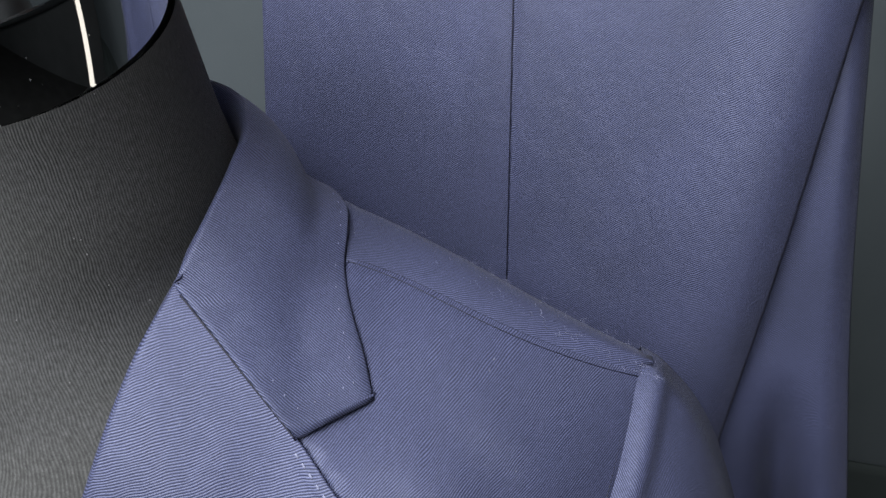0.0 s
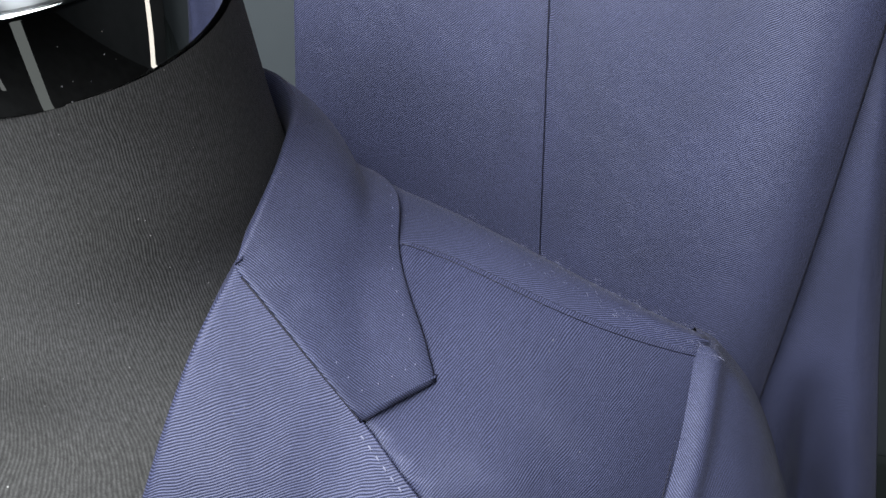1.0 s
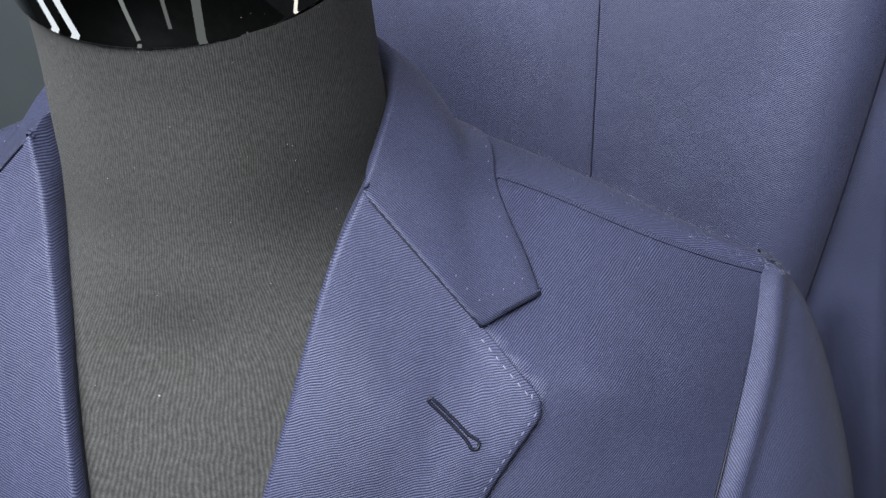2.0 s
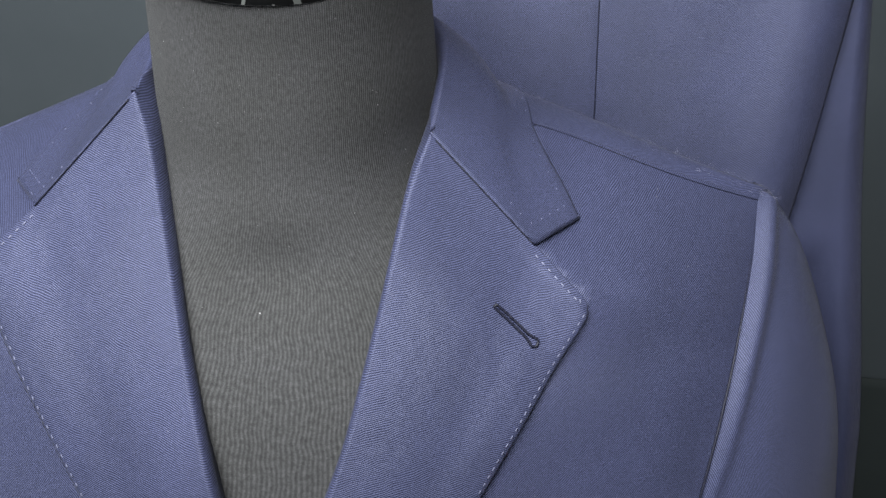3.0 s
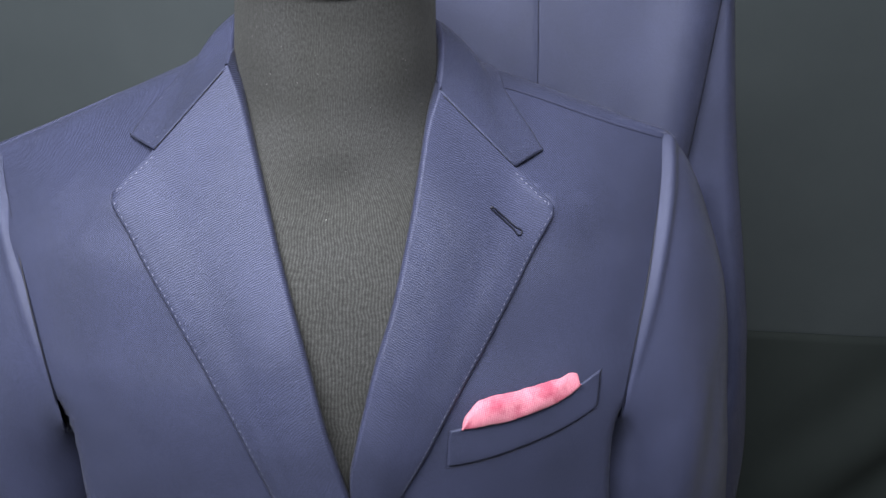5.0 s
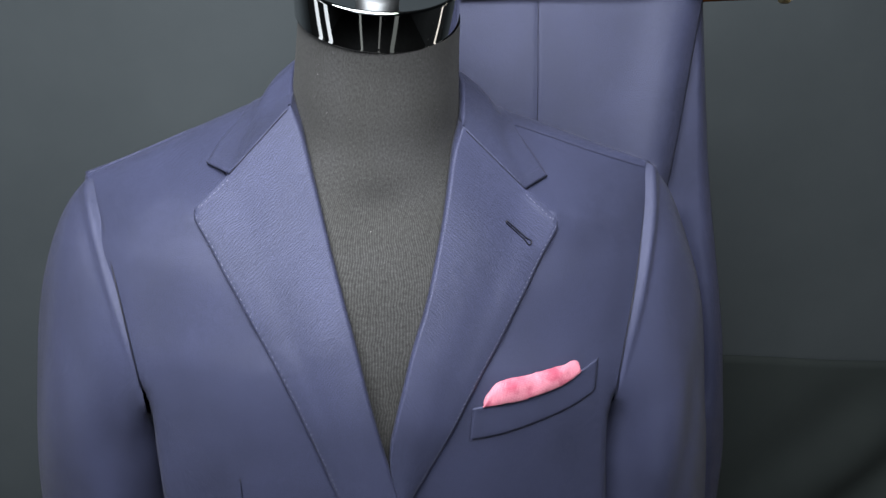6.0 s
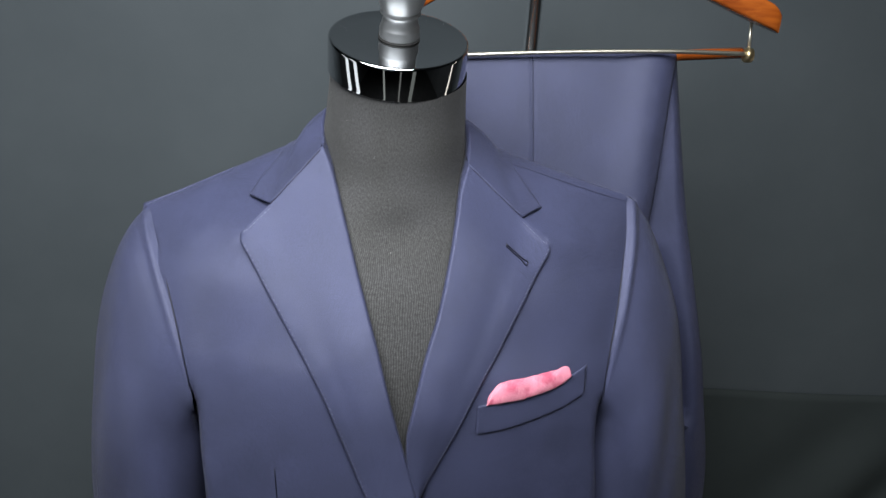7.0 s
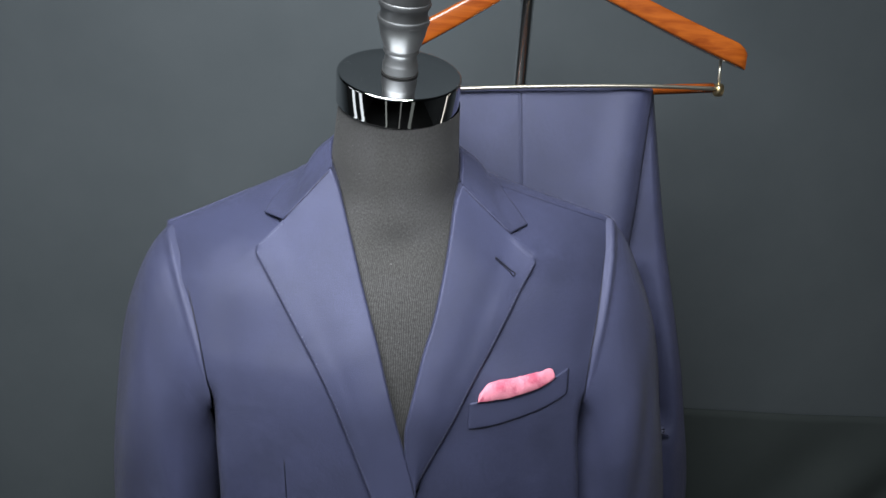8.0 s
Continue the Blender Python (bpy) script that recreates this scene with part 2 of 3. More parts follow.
# ---- the room ----
tagged(box("floor", (-2.6, -3.2, -0.1), (2.6, 1.2, 0.0), FLOOR), "grey studio floor", "floor", kind="structure")
tagged(box("ceiling", (-2.6, -3.2, 2.8), (2.6, 1.2, 2.9), WALL), "plain grey ceiling", "ceiling", kind="structure")
for wall_name, low, high in (("wall_north", (-2.6, 1.2, 0), (2.6, 1.3, 2.8)), ("wall_south", (-2.6, -3.3, 0), (2.6, -3.2, 2.8)),
                             ("wall_west", (-2.7, -3.2, 0), (-2.6, 1.2, 2.8)), ("wall_east", (2.6, -3.2, 0), (2.7, 1.2, 2.8))):
    tagged(box(wall_name, low, high, WALL), "plain painted studio wall", "wall", kind="structure")


def drop_y(x, z):
    return 0.55 + ripple(x * 0.6, 0, z * 0.25, 2.0, 0.03) + ripple(x, 3, z, 4.0, 0.006)


rows = [[(-2.0 + 4.0 * j / 149, drop_y(-2.0 + 4.0 * j / 149, 2.6 - 2.6 * i / 109), 2.6 - 2.6 * i / 109) for j in range(150)] for i in range(110)]
tagged(sheet("backdrop", rows, DRAPE, None, thick=0.002, flip=True), "dark grey cloth backdrop with faint creases", "backdrop", kind="structure")

rows = []
for i in range(60):
    row = []
    for j in range(150):
        x = 0.22 + 1.8 * j / 149
        z = (0.947 + 0.012 * x + 0.004 * math.sin(x * 5)) * (1 - i / 59)
        lean = x * 0.75 - z * 0.65
        fold = 0.020 * (1 - math.sin(lean * 34 + ripple(x, 1, z, 3.0, 1.0))) * max(0.0, min(1.0, (x - 0.6) * 2.5)) * min(1.0, i / 14)
        row.append((x, drop_y(x, z) - 0.005 - fold, z))
    rows.append(row)
tagged(sheet("lower_backdrop", rows, LOWER, None, thick=0.002, flip=True), "green-tinged cloth hanging in folds below a hem, darkened for fading light", "backdrop", kind="structure")

# ---- the dress form ----
form = tagged(new("dress_form"), "black jersey dress form with a chrome neck cap", "dress form")
TIP = 22.5
# height, centre y, half width, half depth, lean of the ring
FORM = [(0.70, 0.01, 0.155, 0.110, 0), (0.85, 0.01, 0.160, 0.115, 0), (1.00, 0.0, 0.132, 0.110, 0), (1.12, -0.006, 0.130, 0.112, 0), (1.20, -0.009, 0.136, 0.119, 0),
        (1.28, -0.006, 0.138, 0.120, 0), (1.33, -0.003, 0.136, 0.111, 0), (1.37, 0.001, 0.112, 0.097, 2), (1.395, 0.000, 0.086, 0.086, 4), (1.415, -0.005, 0.069, 0.077, 7),
        (1.435, -0.012, 0.0605, 0.0685, 11), (1.46, -0.022, 0.057, 0.0605, 16), (1.485, -0.030, 0.0545, 0.0555, 20), (1.5055, -0.0375, 0.0528, 0.0528, TIP)]
rings, flat = [], []
keys = [f[0] for f in FORM]
for i in range(120):
    s = i / 119
    z = 0.70 + (1.5055 - 0.70) * (1 - (1 - s) ** 1.6)
    yc, a, b, lean = smooth(z, keys, [f[1:] for f in FORM])
    row, fl = [], []
    for k in range(97):
        w = 2 * math.pi * k / 96
        x, y = a * math.sin(w), b * math.cos(w)
        dent = 0.0048 * math.exp(-((x - 0.004) / 0.022) ** 2 - ((z - 1.388) / 0.018) ** 2) if y < 0 else 0.0
        row.append((-0.004 + x, yc + y * math.cos(radians(lean)) + dent, z + y * math.sin(radians(lean))))
        fl.append((0.075 * (w - math.pi), z))
    rings.append(row)
    flat.append(fl)
sheet("torso_cover", rings, JERSEY, form, label="fine ribbed black jersey cover", flat=flat, flip=True)
cap_at = pose(-0.006, -0.0475, 1.5285, TIP, 0, 0)
lathe("neck_cap", [(0.0530, -0.0262), (0.0536, -0.0255), (0.0535, -0.0240), (0.0535, -0.0016), (0.0532, -0.0008), (0.0526, -0.0002), (0.0518, 0.0), (0.0505, -0.0002), (0.016, 0.0)], CAP, form, cap_at, "mirror chrome neck cap", 96)
lathe("finial", [(0.0146, 0.0012), (0.0152, 0.0020), (0.0152, 0.0085), (0.0149, 0.0092), (0.0141, 0.0105), (0.0135, 0.014), (0.0132, 0.017), (0.0142, 0.019), (0.0152, 0.0195), (0.0152, 0.0215), (0.0146, 0.0225),
                 (0.0165, 0.027), (0.0187, 0.034), (0.0198, 0.040), (0.0203, 0.044), (0.0212, 0.0445), (0.0216, 0.0465), (0.0210, 0.0485), (0.0198, 0.049), (0.0192, 0.053), (0.0198, 0.058),
                 (0.0212, 0.0585), (0.0217, 0.0605), (0.0211, 0.0625), (0.0204, 0.063), (0.0205, 0.070), (0.0195, 0.080), (0.0165, 0.091), (0.0110, 0.099), (0.004, 0.103)], SATIN, form, cap_at, "turned satin steel finial", 48)
# a black ring put in as the shade of the finial's base gap
lathe("gap_ring", [(0.0150, 0.0002), (0.0158, 0.0004), (0.0158, 0.0014), (0.0150, 0.0016)], GAP_BLACK, form, cap_at, "thin black ring for the shaded gap under the finial", 48)
lathe("stand_pole", [(0.016, 0.02), (0.016, 0.72)], CHROME, form, pose(0, 0.01, 0), sides=24)
lathe("base_plate", [(0.16, 0.0), (0.165, 0.004), (0.163, 0.014), (0.10, 0.022), (0.02, 0.03)], CHROME, form, pose(0, 0.01, 0), sides=48)

# ---- the jacket ----
jacket = tagged(new("suit_jacket"), "navy blue wool twill suit jacket with notch lapels", "jacket")
CHEST = ([0.70, 1.0, 1.15, 1.245, 1.28, 1.30, 1.34, 1.36, 1.38, 1.40, 1.42, 1.44, 1.46], [-0.115, -0.132, -0.142, -0.139, -0.134, -0.127, -0.110, -0.099, -0.090, -0.079, -0.066, -0.056, -0.046])
BACK = ([0.70, 1.0, 1.2, 1.32, 1.40, 1.46], [0.075, 0.045, 0.055, 0.062, 0.050, 0.045])


def ease(t):
    t = min(max(t, 0.0), 1.0)
    return t * t * (3 - 2 * t)


def middle(z):
    return min(max((1.38 - z) * 0.07, 0.0), 0.03)


def ridge(x):
    """The height of the shoulder line."""
    high, fall = (1.4375, 0.26) if x > 0 else (1.4345, 0.465)
    return high - fall * (abs(x) - 0.09) if abs(x) > 0.09 else high + 0.6 * (0.09 - abs(x))


def ridge_y(x):
    """The shoulder line pitches forward towards the sleeve."""
    return 0.012 - 0.026 * ease((abs(x) - 0.09) / 0.11)


def rounding(x, z):
    s = min(max((z - ridge(x) + 0.05) / 0.05, 0.0), 1.0)
    return math.sqrt(max(1 - s * s, 0.0))


def front(x, z):
    w = min(abs(x - middle(z)), 0.24)
    high = ease((z - 1.29) / 0.08)
    y = smooth(z, *CHEST) + 1.25 * w * w * (1 - high) + 6.9 * w**3 * high
    y += 0.011 * math.exp(-((abs(x) - 0.112) / 0.03) ** 2) * ease((z - 1.380) / 0.03)
    top = ridge_y(x)
    return top + (min(y, top) - top) * rounding(x, z)


def rear(x, z):
    y = smooth(z, *BACK) - 0.9 * min(abs(x), 0.22) ** 2
    top = ridge_y(x)
    return top + (max(y, top) - top) * rounding(x, z)


def drape(side, x, z):
    """Soft hollows and swells of the hanging front, none at its seams and pocket."""
    calm = ease(side * (arm_x(side, z) - x) / 0.03) * ease((ridge(x) - z) / 0.05)
    if side > 0:
        calm *= 1 - 0.9 * math.exp(-((x - 0.108) / 0.05) ** 4 - ((z - 1.265) / 0.032) ** 4)
    y = ripple(x, 0, z * 0.5, 14.0, 0.0022)
    y += 0.0009 * math.sin((x * side * 0.65 + z * 0.76) * 290) * math.exp(-((side * x - 0.150) / 0.032) ** 2 - ((z - 1.380) / 0.024) ** 2)
    y += 0.0022 * math.exp(-((side * x - 0.135) / 0.022) ** 2 - ((z - 1.262) / 0.035) ** 2) * (side < 0)
    y += 0.003 * math.exp(-((side * x - 0.105 - (1.2 - z) * 0.3) / 0.018) ** 2) * ease((1.23 - z) / 0.08)
    return y * calm


ROLL = {1: [(0.0540, 1.4352), (0.0485, 1.4175), (0.0447, 1.397), (0.0415, 1.378), (0.0375, 1.357), (0.0318, 1.331), (0.0245, 1.307), (0.0190, 1.282), (0.0150, 1.262), (0.0125, 1.245), (0.0145, 1.22), (0.0225, 1.190)],
        -1: [(-0.0602, 1.4440), (-0.0535, 1.428), (-0.0450, 1.402), (-0.0400, 1.3865), (-0.0315, 1.360), (-0.0225, 1.333), (-0.0145, 1.309), (-0.0065, 1.281), (0.0005, 1.258), (0.0070, 1.237), (0.0200, 1.194), (0.030, 1.150)]}
ROLL_Y = {1: ([1.25, 1.301, 1.338, 1.385, 1.405, 1.4352], [-0.1500, -0.1365, -0.1195, -0.0945, -0.0810, -0.0528]),
          -1: ([1.245, 1.312, 1.353, 1.401, 1.444], [-0.1525, -0.1310, -0.1095, -0.0800, -0.0545])}
EDGE = {1: [(0.1222, 1.3790), (0.108, 1.3567), (0.095, 1.3333), (0.0804, 1.3063), (0.0662, 1.282), (0.0496, 1.2465), (0.0300, 1.2067), (0.0235, 1.190)],
        -1: [(-0.1216, 1.3775), (-0.1085, 1.3590), (-0.0920, 1.3345), (-0.0775, 1.3120), (-0.0640, 1.2912), (-0.0500, 1.2666), (-0.0315, 1.2255), (0.001, 1.150)]}
NOTCH = {1: (0.0977, 1.3985), -1: (-0.0982, 1.4005)}
ARM = {1: [(1.10, 0.182), (1.17, 0.1765), (1.214, 0.1705), (1.254, 0.1690), (1.289, 0.1730), (1.324, 0.1805), (1.356, 0.1895), (1.385, 0.1950), (1.403, 0.1972), (1.45, 0.200)],
       -1: [(1.10, -0.139), (1.166, -0.1425), (1.208, -0.146), (1.237, -0.148), (1.274, -0.155), (1.311, -0.166), (1.339, -0.177), (1.365, -0.189), (1.379, -0.197), (1.45, -0.203)]}


def arm_x(side, z):
    return smooth(z, [a for a, _ in ARM[side]], [b for _, b in ARM[side]])


def roll_x(side, z):
    pts = ROLL[side][::-1]
    return smooth(z, [b for _, b in pts], [a for a, _ in pts])


def under_lapel(side, x, z):
    """How far the front gives way below the lapel."""
    if z < EDGE[side][0][1]:
        brim = smooth(z, [q[1] for q in EDGE[side][::-1]], [q[0] for q in EDGE[side][::-1]])
    else:
        brim = np.interp(z, [EDGE[side][0][1], NOTCH[side][1], ROLL[side][0][1]], [EDGE[side][0][0], NOTCH[side][0], ROLL[side][0][0]])
    return 0.014 * ease((side * (brim - x) - 0.0045) / 0.009) * ease((z - 1.20) / 0.04)


SEAM = {1: 0.0055, -1: 0.0024}  # how far the shoulder seam lies below the shoulder line
for side in (1, -1):
    rows = []
    for i in range(110):
        s = (i / 109) ** 1.7
        row = []
        for j in range(50):
            u = j / 49
            top_x = side * 0.072 + (side * (0.2015 if side > 0 else 0.1985) - side * 0.072) * u
            z = (ridge(top_x) - SEAM[side] + 0.0004) * (1 - s) + 0.74 * s
            inner = roll_x(side, z) + side * 0.010 if z < 1.425 else side * 0.072
            low_edge = ease((1.22 - z) / 0.07)
            inner = inner * (1 - low_edge) + ((0.018 if side > 0 else 0.036) + 0.03 * (1.2 - z)) * low_edge
            blend = min(max((z - 1.36) / 0.06, 0), 1)
            inner = inner * (1 - blend) + side * 0.072 * blend
            outer = arm_x(side, z) + side * (0.010 + 0.028 * min(max((1.30 - z) / 0.06, 0), 1))
            x = inner + (outer - inner) * u
            y = front(x, z) + drape(side, x, z)
            y += under_lapel(side, x, z)
            y += 0.060 * ease((side * (x - arm_x(side, z)) + 0.004) / 0.020) * ease((1.268 - z) / 0.03)
            sunk = ease((0.100 - abs(x)) / 0.015) * ease((z - 1.385) / 0.02)
            y, z = y + 0.006 * sunk, z - 0.004 * sunk
            y -= 0.004 * ease((1.2 - z) / 0.05) * ease((x + 0.02) / 0.03) if side < 0 else 0.0
            row.append((x, y, z))
        rows.append(row)
    flat = [[(q[0], q[2] - 1.4) for q in row] for row in rows]
    sheet("front_panel", rows, CLOTH, jacket, weave=47 if side > 0 else 133, thick=0.0015, flat=flat, flip=side > 0)

rows = []
for i in range(90):
    q = i / 89
    row = []
    for j in range(81):
        x0 = -1 + 2 * j / 80
        wide = 0.2035 if x0 > 0 else 0.2015
        x = x0 * wide
        top = ridge(x)
        if abs(x) < 0.072:
            top = ridge(0.072)
        if q < 0.15:
            a = q / 0.15
            z = top - SEAM[1 if x0 > 0 else -1] * (1 - a) ** 2
            y = (front(x, z) + 0.0001 if abs(x) >= 0.0715 else 0.012)
        else:
            a = (q - 0.15) / 0.85
            z = top - (top - 0.74) * a ** 1.8
            y = rear(x, z)
        drop = min(max((1.33 - z) / 0.1, 0), 1)
        sunk = ease((0.0885 - abs(x)) / 0.02) * ease((z - 1.36) / 0.03)
        z, y = z - 0.010 * sunk, y - 0.008 * sunk * (1 if q > 0.15 else -0.5)
        row.append((x * (1 - 0.02 * drop) + middle(z), y, z))
    rows.append(row)
own = np.asarray(rows, float)
down = np.concatenate([np.zeros((1, 81)), np.cumsum(np.linalg.norm(np.diff(own, axis=0), axis=2), axis=0)], 0)
sheet("back_panel", rows, CLOTH, jacket, weave=112, thick=0.0015, flat=np.stack([own[:, :, 0], -down], 2))

# sleeves
for side in (1, -1):
    top_z = ridge(side * 0.203)
    zs = [top_z - d for d in ((0.004, 0.031, 0.075, 0.120, 0.152) if side > 0 else (0.004, 0.022, 0.062, 0.103, 0.138))]
    loop = [(side * 0.1995, ridge_y(0.2) - 0.001, top_z - 0.0006)] + [(arm_x(side, z) + side * 0.0015, front(arm_x(side, z), z) + 0.0015, z) for z in zs]
    loop += [(side * 0.168, -0.060, 1.225), (side * 0.168, 0.0, 1.215), (side * 0.178, 0.035, 1.27), (side * 0.195, 0.030, 1.345), (side * 0.1995, ridge_y(0.2) + 0.012, top_z - 0.0035)]
    ang = [0, 20, 47, 80, 112, 138, 165, 195, 245, 300, 340, 360]
    loop.append(loop[0])
    # outer and inner x by height
    edge_line = [np.array(q) for q in loop[0:6]]
    # dark cord along the armhole seam, drawing the shadow line of its valley
    tube("armhole_seam_shade", [along(edge_line, t) + np.array([-side * (0.0006 + 0.0012 * (1 - ease(t * 2))), -0.0024, 0.0016 * (1 - ease(t * 2.5))]) for t in np.linspace(0.14, 1, 60)], [0.00003 + 0.00047 * ease(k / 25) for k in range(60)], THREAD, jacket, sides=6)
    out_x = ([0.78, 1.11, 1.228, 1.30], [0.320, 0.291, 0.280, 0.270] if side > 0 else [-0.258, -0.255, -0.2515, -0.248])
    in_x = ([0.78, 1.11, 1.228, 1.30], [0.195, 0.181, 0.166, 0.160] if side > 0 else [-0.156, -0.150, -0.141, -0.140])

    def section(w, z):
        xo, xi = smooth(z, *out_x), smooth(z, *in_x)
        c, r = (xo + xi) / 2, (xo - xi) / 2
        cw, sw = math.cos(w), math.sin(w)
        return np.array([c + r * cw, -0.024 - 0.082 * sw + (0.030 if side > 0 else 0.020) * cw, z])
    rows = []
    LOW = 1.20
    for i in range(120):
        row = []
        for k in range(73):
            deg = 360 * k / 72
            w = radians(deg)
            start = smooth(deg, ang, loop)
            if i < 60:
                t = (i / 59) ** 1.25
                end = section(w, LOW)
                ctrl = np.array([end[0] + (-0.026 if side > 0 else 0.004) * max(0.0, math.cos(w)), end[1] + (start[1] - end[1]) * (0.55 if side > 0 else 0.3), LOW + (start[2] - LOW) * 0.85])
                q = start * (1 - t) ** 2 + ctrl * 2 * t * (1 - t) + end * t * t
                puff = (0.0034 if side > 0 else 0.0022) * math.exp(-((t - 0.055) / 0.042) ** 2) * max(0.0, math.cos(min(abs(radians((deg + 135) % 360 - 180)) * 1.1, 1.5707)))
                q = q + np.array([side * 0.5, -0.62, 0.6]) * puff
            else:
                z = LOW - (LOW - 0.78) * (i - 59) / 60
                q = section(w, z)
            fold = ripple(q[0] * 1.6, q[1] * 1.6, q[2] * 0.35, 16.0, 0.0044) * min(1.0, max(0.0, i - 6) / 30)
            fold += 0.004 * math.sin(q[2] * 26 + q[0] * 60 * side) * max(0.0, math.sin(w)) * min(1.0, max(0.0, i - 40) / 30)
            if side > 0:
                fold -= 0.0038 * math.exp(-((deg - 69 - (1.27 - q[2]) * 190) / 9) ** 2) * ease((1.29 - q[2]) / 0.05) * ease((q[2] - 1.08) / 0.06)
            q = q + np.array([math.cos(w) * side, -math.sin(w), 0]) * fold
            row.append(q)
        rows.append(row)
    own = np.asarray(rows, float)
    down = np.concatenate([np.zeros((1, 73)), np.cumsum(np.linalg.norm(np.diff(own, axis=0), axis=2), axis=0)], 0)
    flat = np.stack([np.tile(np.linspace(0, 0.42, 73) * side, (120, 1)), -down], 2)
    sheet("sleeve", rows, CLOTH, jacket, weave=-28 if side > 0 else 208, flat=flat, flip=side < 0)


def patch(top, bottom, left, right, u, v):
    """A point of the sheet that four curves bound; u from left to right, v from top to bottom."""
    t, b, l, r = top(u), bottom(u), left(v), right(v)
    return ((1 - v) * t + v * b + (1 - u) * l + u * r
            - ((1 - u) * (1 - v) * top(0) + u * (1 - v) * top(1) + (1 - u) * v * bottom(0) + u * v * bottom(1)))


US = [0, 0.02, 0.05, 0.09, 0.14, 0.2, 0.27, 0.34, 0.41, 0.48, 0.55, 0.62, 0.69, 0.76, 0.82, 0.88, 0.925, 0.955, 0.975, 0.988, 1.0]


def lapel_height(side, u):
    """How far the lapel stands off the front."""
    high = 0.0115 if side > 0 else 0.0095
    body = high - (high - 0.004) * min(u / 0.8, 1.0) ** 0.8
    edge = 0.0012 * max(0.0, (u - 0.955) / 0.045) ** 2
    return body + 0.0006 * math.sin(u * math.pi) - edge


LAPELS, COLLARS = {}, {}
lapel_of, collar_of, leg_of = {}, {}, {}
GORGE = 0.667  # share of the lapel's top edge that is sewn to the collar


def gorge_y(side, u):
    """The depth of the lapel's top edge: the seam from neck to notch, then the free edge to the tip."""
    start, notch, tip = (-0.0528, -0.0700, -0.0822) if side > 0 else (-0.0545, -0.0708, -0.0822)
    return float(np.interp(u, [0, GORGE, 0.5 + 0.5 * GORGE, 1.0], [start, notch, 0.5 * (notch + tip) - 0.0006, tip]))


for side in (1, -1):
    gorge = [ROLL[side][0], NOTCH[side], EDGE[side][0]]
    ends = [ROLL[side][-1], EDGE[side][-1]]

    def roll_y(v):
        a = along(ROLL[side], v)
        wide = min(1.0, np.linalg.norm(a - along(EDGE[side], v)) / 0.04)
        y = front(a[0], a[1]) - lapel_height(side, 0.0) * (0.55 + 0.45 * wide) - (0.004 * ease((v - 0.75) / 0.25) if side < 0 else 0.0)
        low = ease((1.30 - a[1]) / 0.05)
        return y * low + float(smooth(a[1], *ROLL_Y[side])) * (1 - low)

    def edge_y(v):
        a = along(EDGE[side], v)
        tip = gorge_y(side, 1.0) - front(*EDGE[side][0]) + 0.0036
        return front(a[0], a[1]) - 0.0036 - (0.004 * ease((v - 0.75) / 0.25) if side < 0 else 0.0) + tip * (1 - ease(v / 0.2))

    def taut(u, v):
        t, b = gorge_y(side, u), roll_y(1.0) * (1 - u) + edge_y(1.0) * u
        y = ((1 - v) * t + v * b + (1 - u) * roll_y(v) + u * edge_y(v)
             - ((1 - u) * (1 - v) * gorge_y(side, 0) + u * (1 - v) * gorge_y(side, 1) + (1 - u) * v * roll_y(1.0) + u * v * edge_y(1.0)))
        return y - 0.0026 * math.sin(math.pi * u) * ease(v / 0.15) + 0.0010 * max(0.0, (u - 0.955) / 0.045) ** 2
    along_top = np.subtract(gorge[2], gorge[1]) / math.dist(gorge[2], gorge[1])
    down_edge = np.subtract(EDGE[side][1], EDGE[side][0]) / math.dist(EDGE[side][1], EDGE[side][0])
    lengths = math.dist(gorge[0], gorge[1]) + math.dist(gorge[1], gorge[2]), 0.225

    def rounded_tip(q, u, v, r=0.0065):
        """Draws the lapel's corner in to a round of radius r."""
        px, py = 1 - (1 - u) * lengths[0] / r, 1 - v * lengths[1] / r
        if px <= 0 or py <= 0:
            return q
        k = max(px, py) / math.hypot(px, py)
        return q + along_top * (px * k - px) * r - down_edge * (py * k - py) * r
    rows = []
    n = 110
    for i in range(n):
        v = (i / (n - 1)) ** 1.35
        row = []
        for step in (3, 2, 1):
            a = along(ROLL[side], v)
            row.append((a[0] - side * {1: 0.0012, 2: 0.0016, 3: 0.0002}[step], 0.0, a[1]))
        for u in US:
            q = patch(lambda t: straight(gorge, t), lambda t: straight(ends, t), lambda t: along(ROLL[side], t), lambda t: along(EDGE[side], t), u, v)
            q = rounded_tip(q, u, v)
            y = taut(u, v) - ripple(q[0] * side, 5 * side, q[1] * 0.45, 26.0, 0.0008)
            bed = front(q[0], q[1]) + under_lapel(side, q[0], q[1]) - 0.0012
            y = bed - 0.001 * math.log1p(math.exp(min((bed - y) / 0.001, 40.0)))
            row.append((q[0], y, q[1]))
        for step in (0, 1, 2):
            a = row[step]
            row[step] = (row[3][0] + (a[0] - row[3][0]) * ease(v / 0.06), row[3][1] + (0.0112 + 0.020 * (1 - ease(v / 0.3)), 0.0045 + 0.004 * (1 - ease(v / 0.3)), 0.0012)[step], a[2] + (0.007, 0.004, 0.0)[step] * (1 - ease(v / 0.1)))
        rows.append(row)
    LAPELS[side] = np.array([row[3:] for row in rows], float).reshape(-1, 3)
    flat = [[(q[0], q[2]) for q in row] for row in rows]
    lapel_of[side] = sheet("lapel", rows, CLOTH, jacket, weave=76 if side > 0 else 104, thick=0.0016, flat=flat, flip=side > 0)

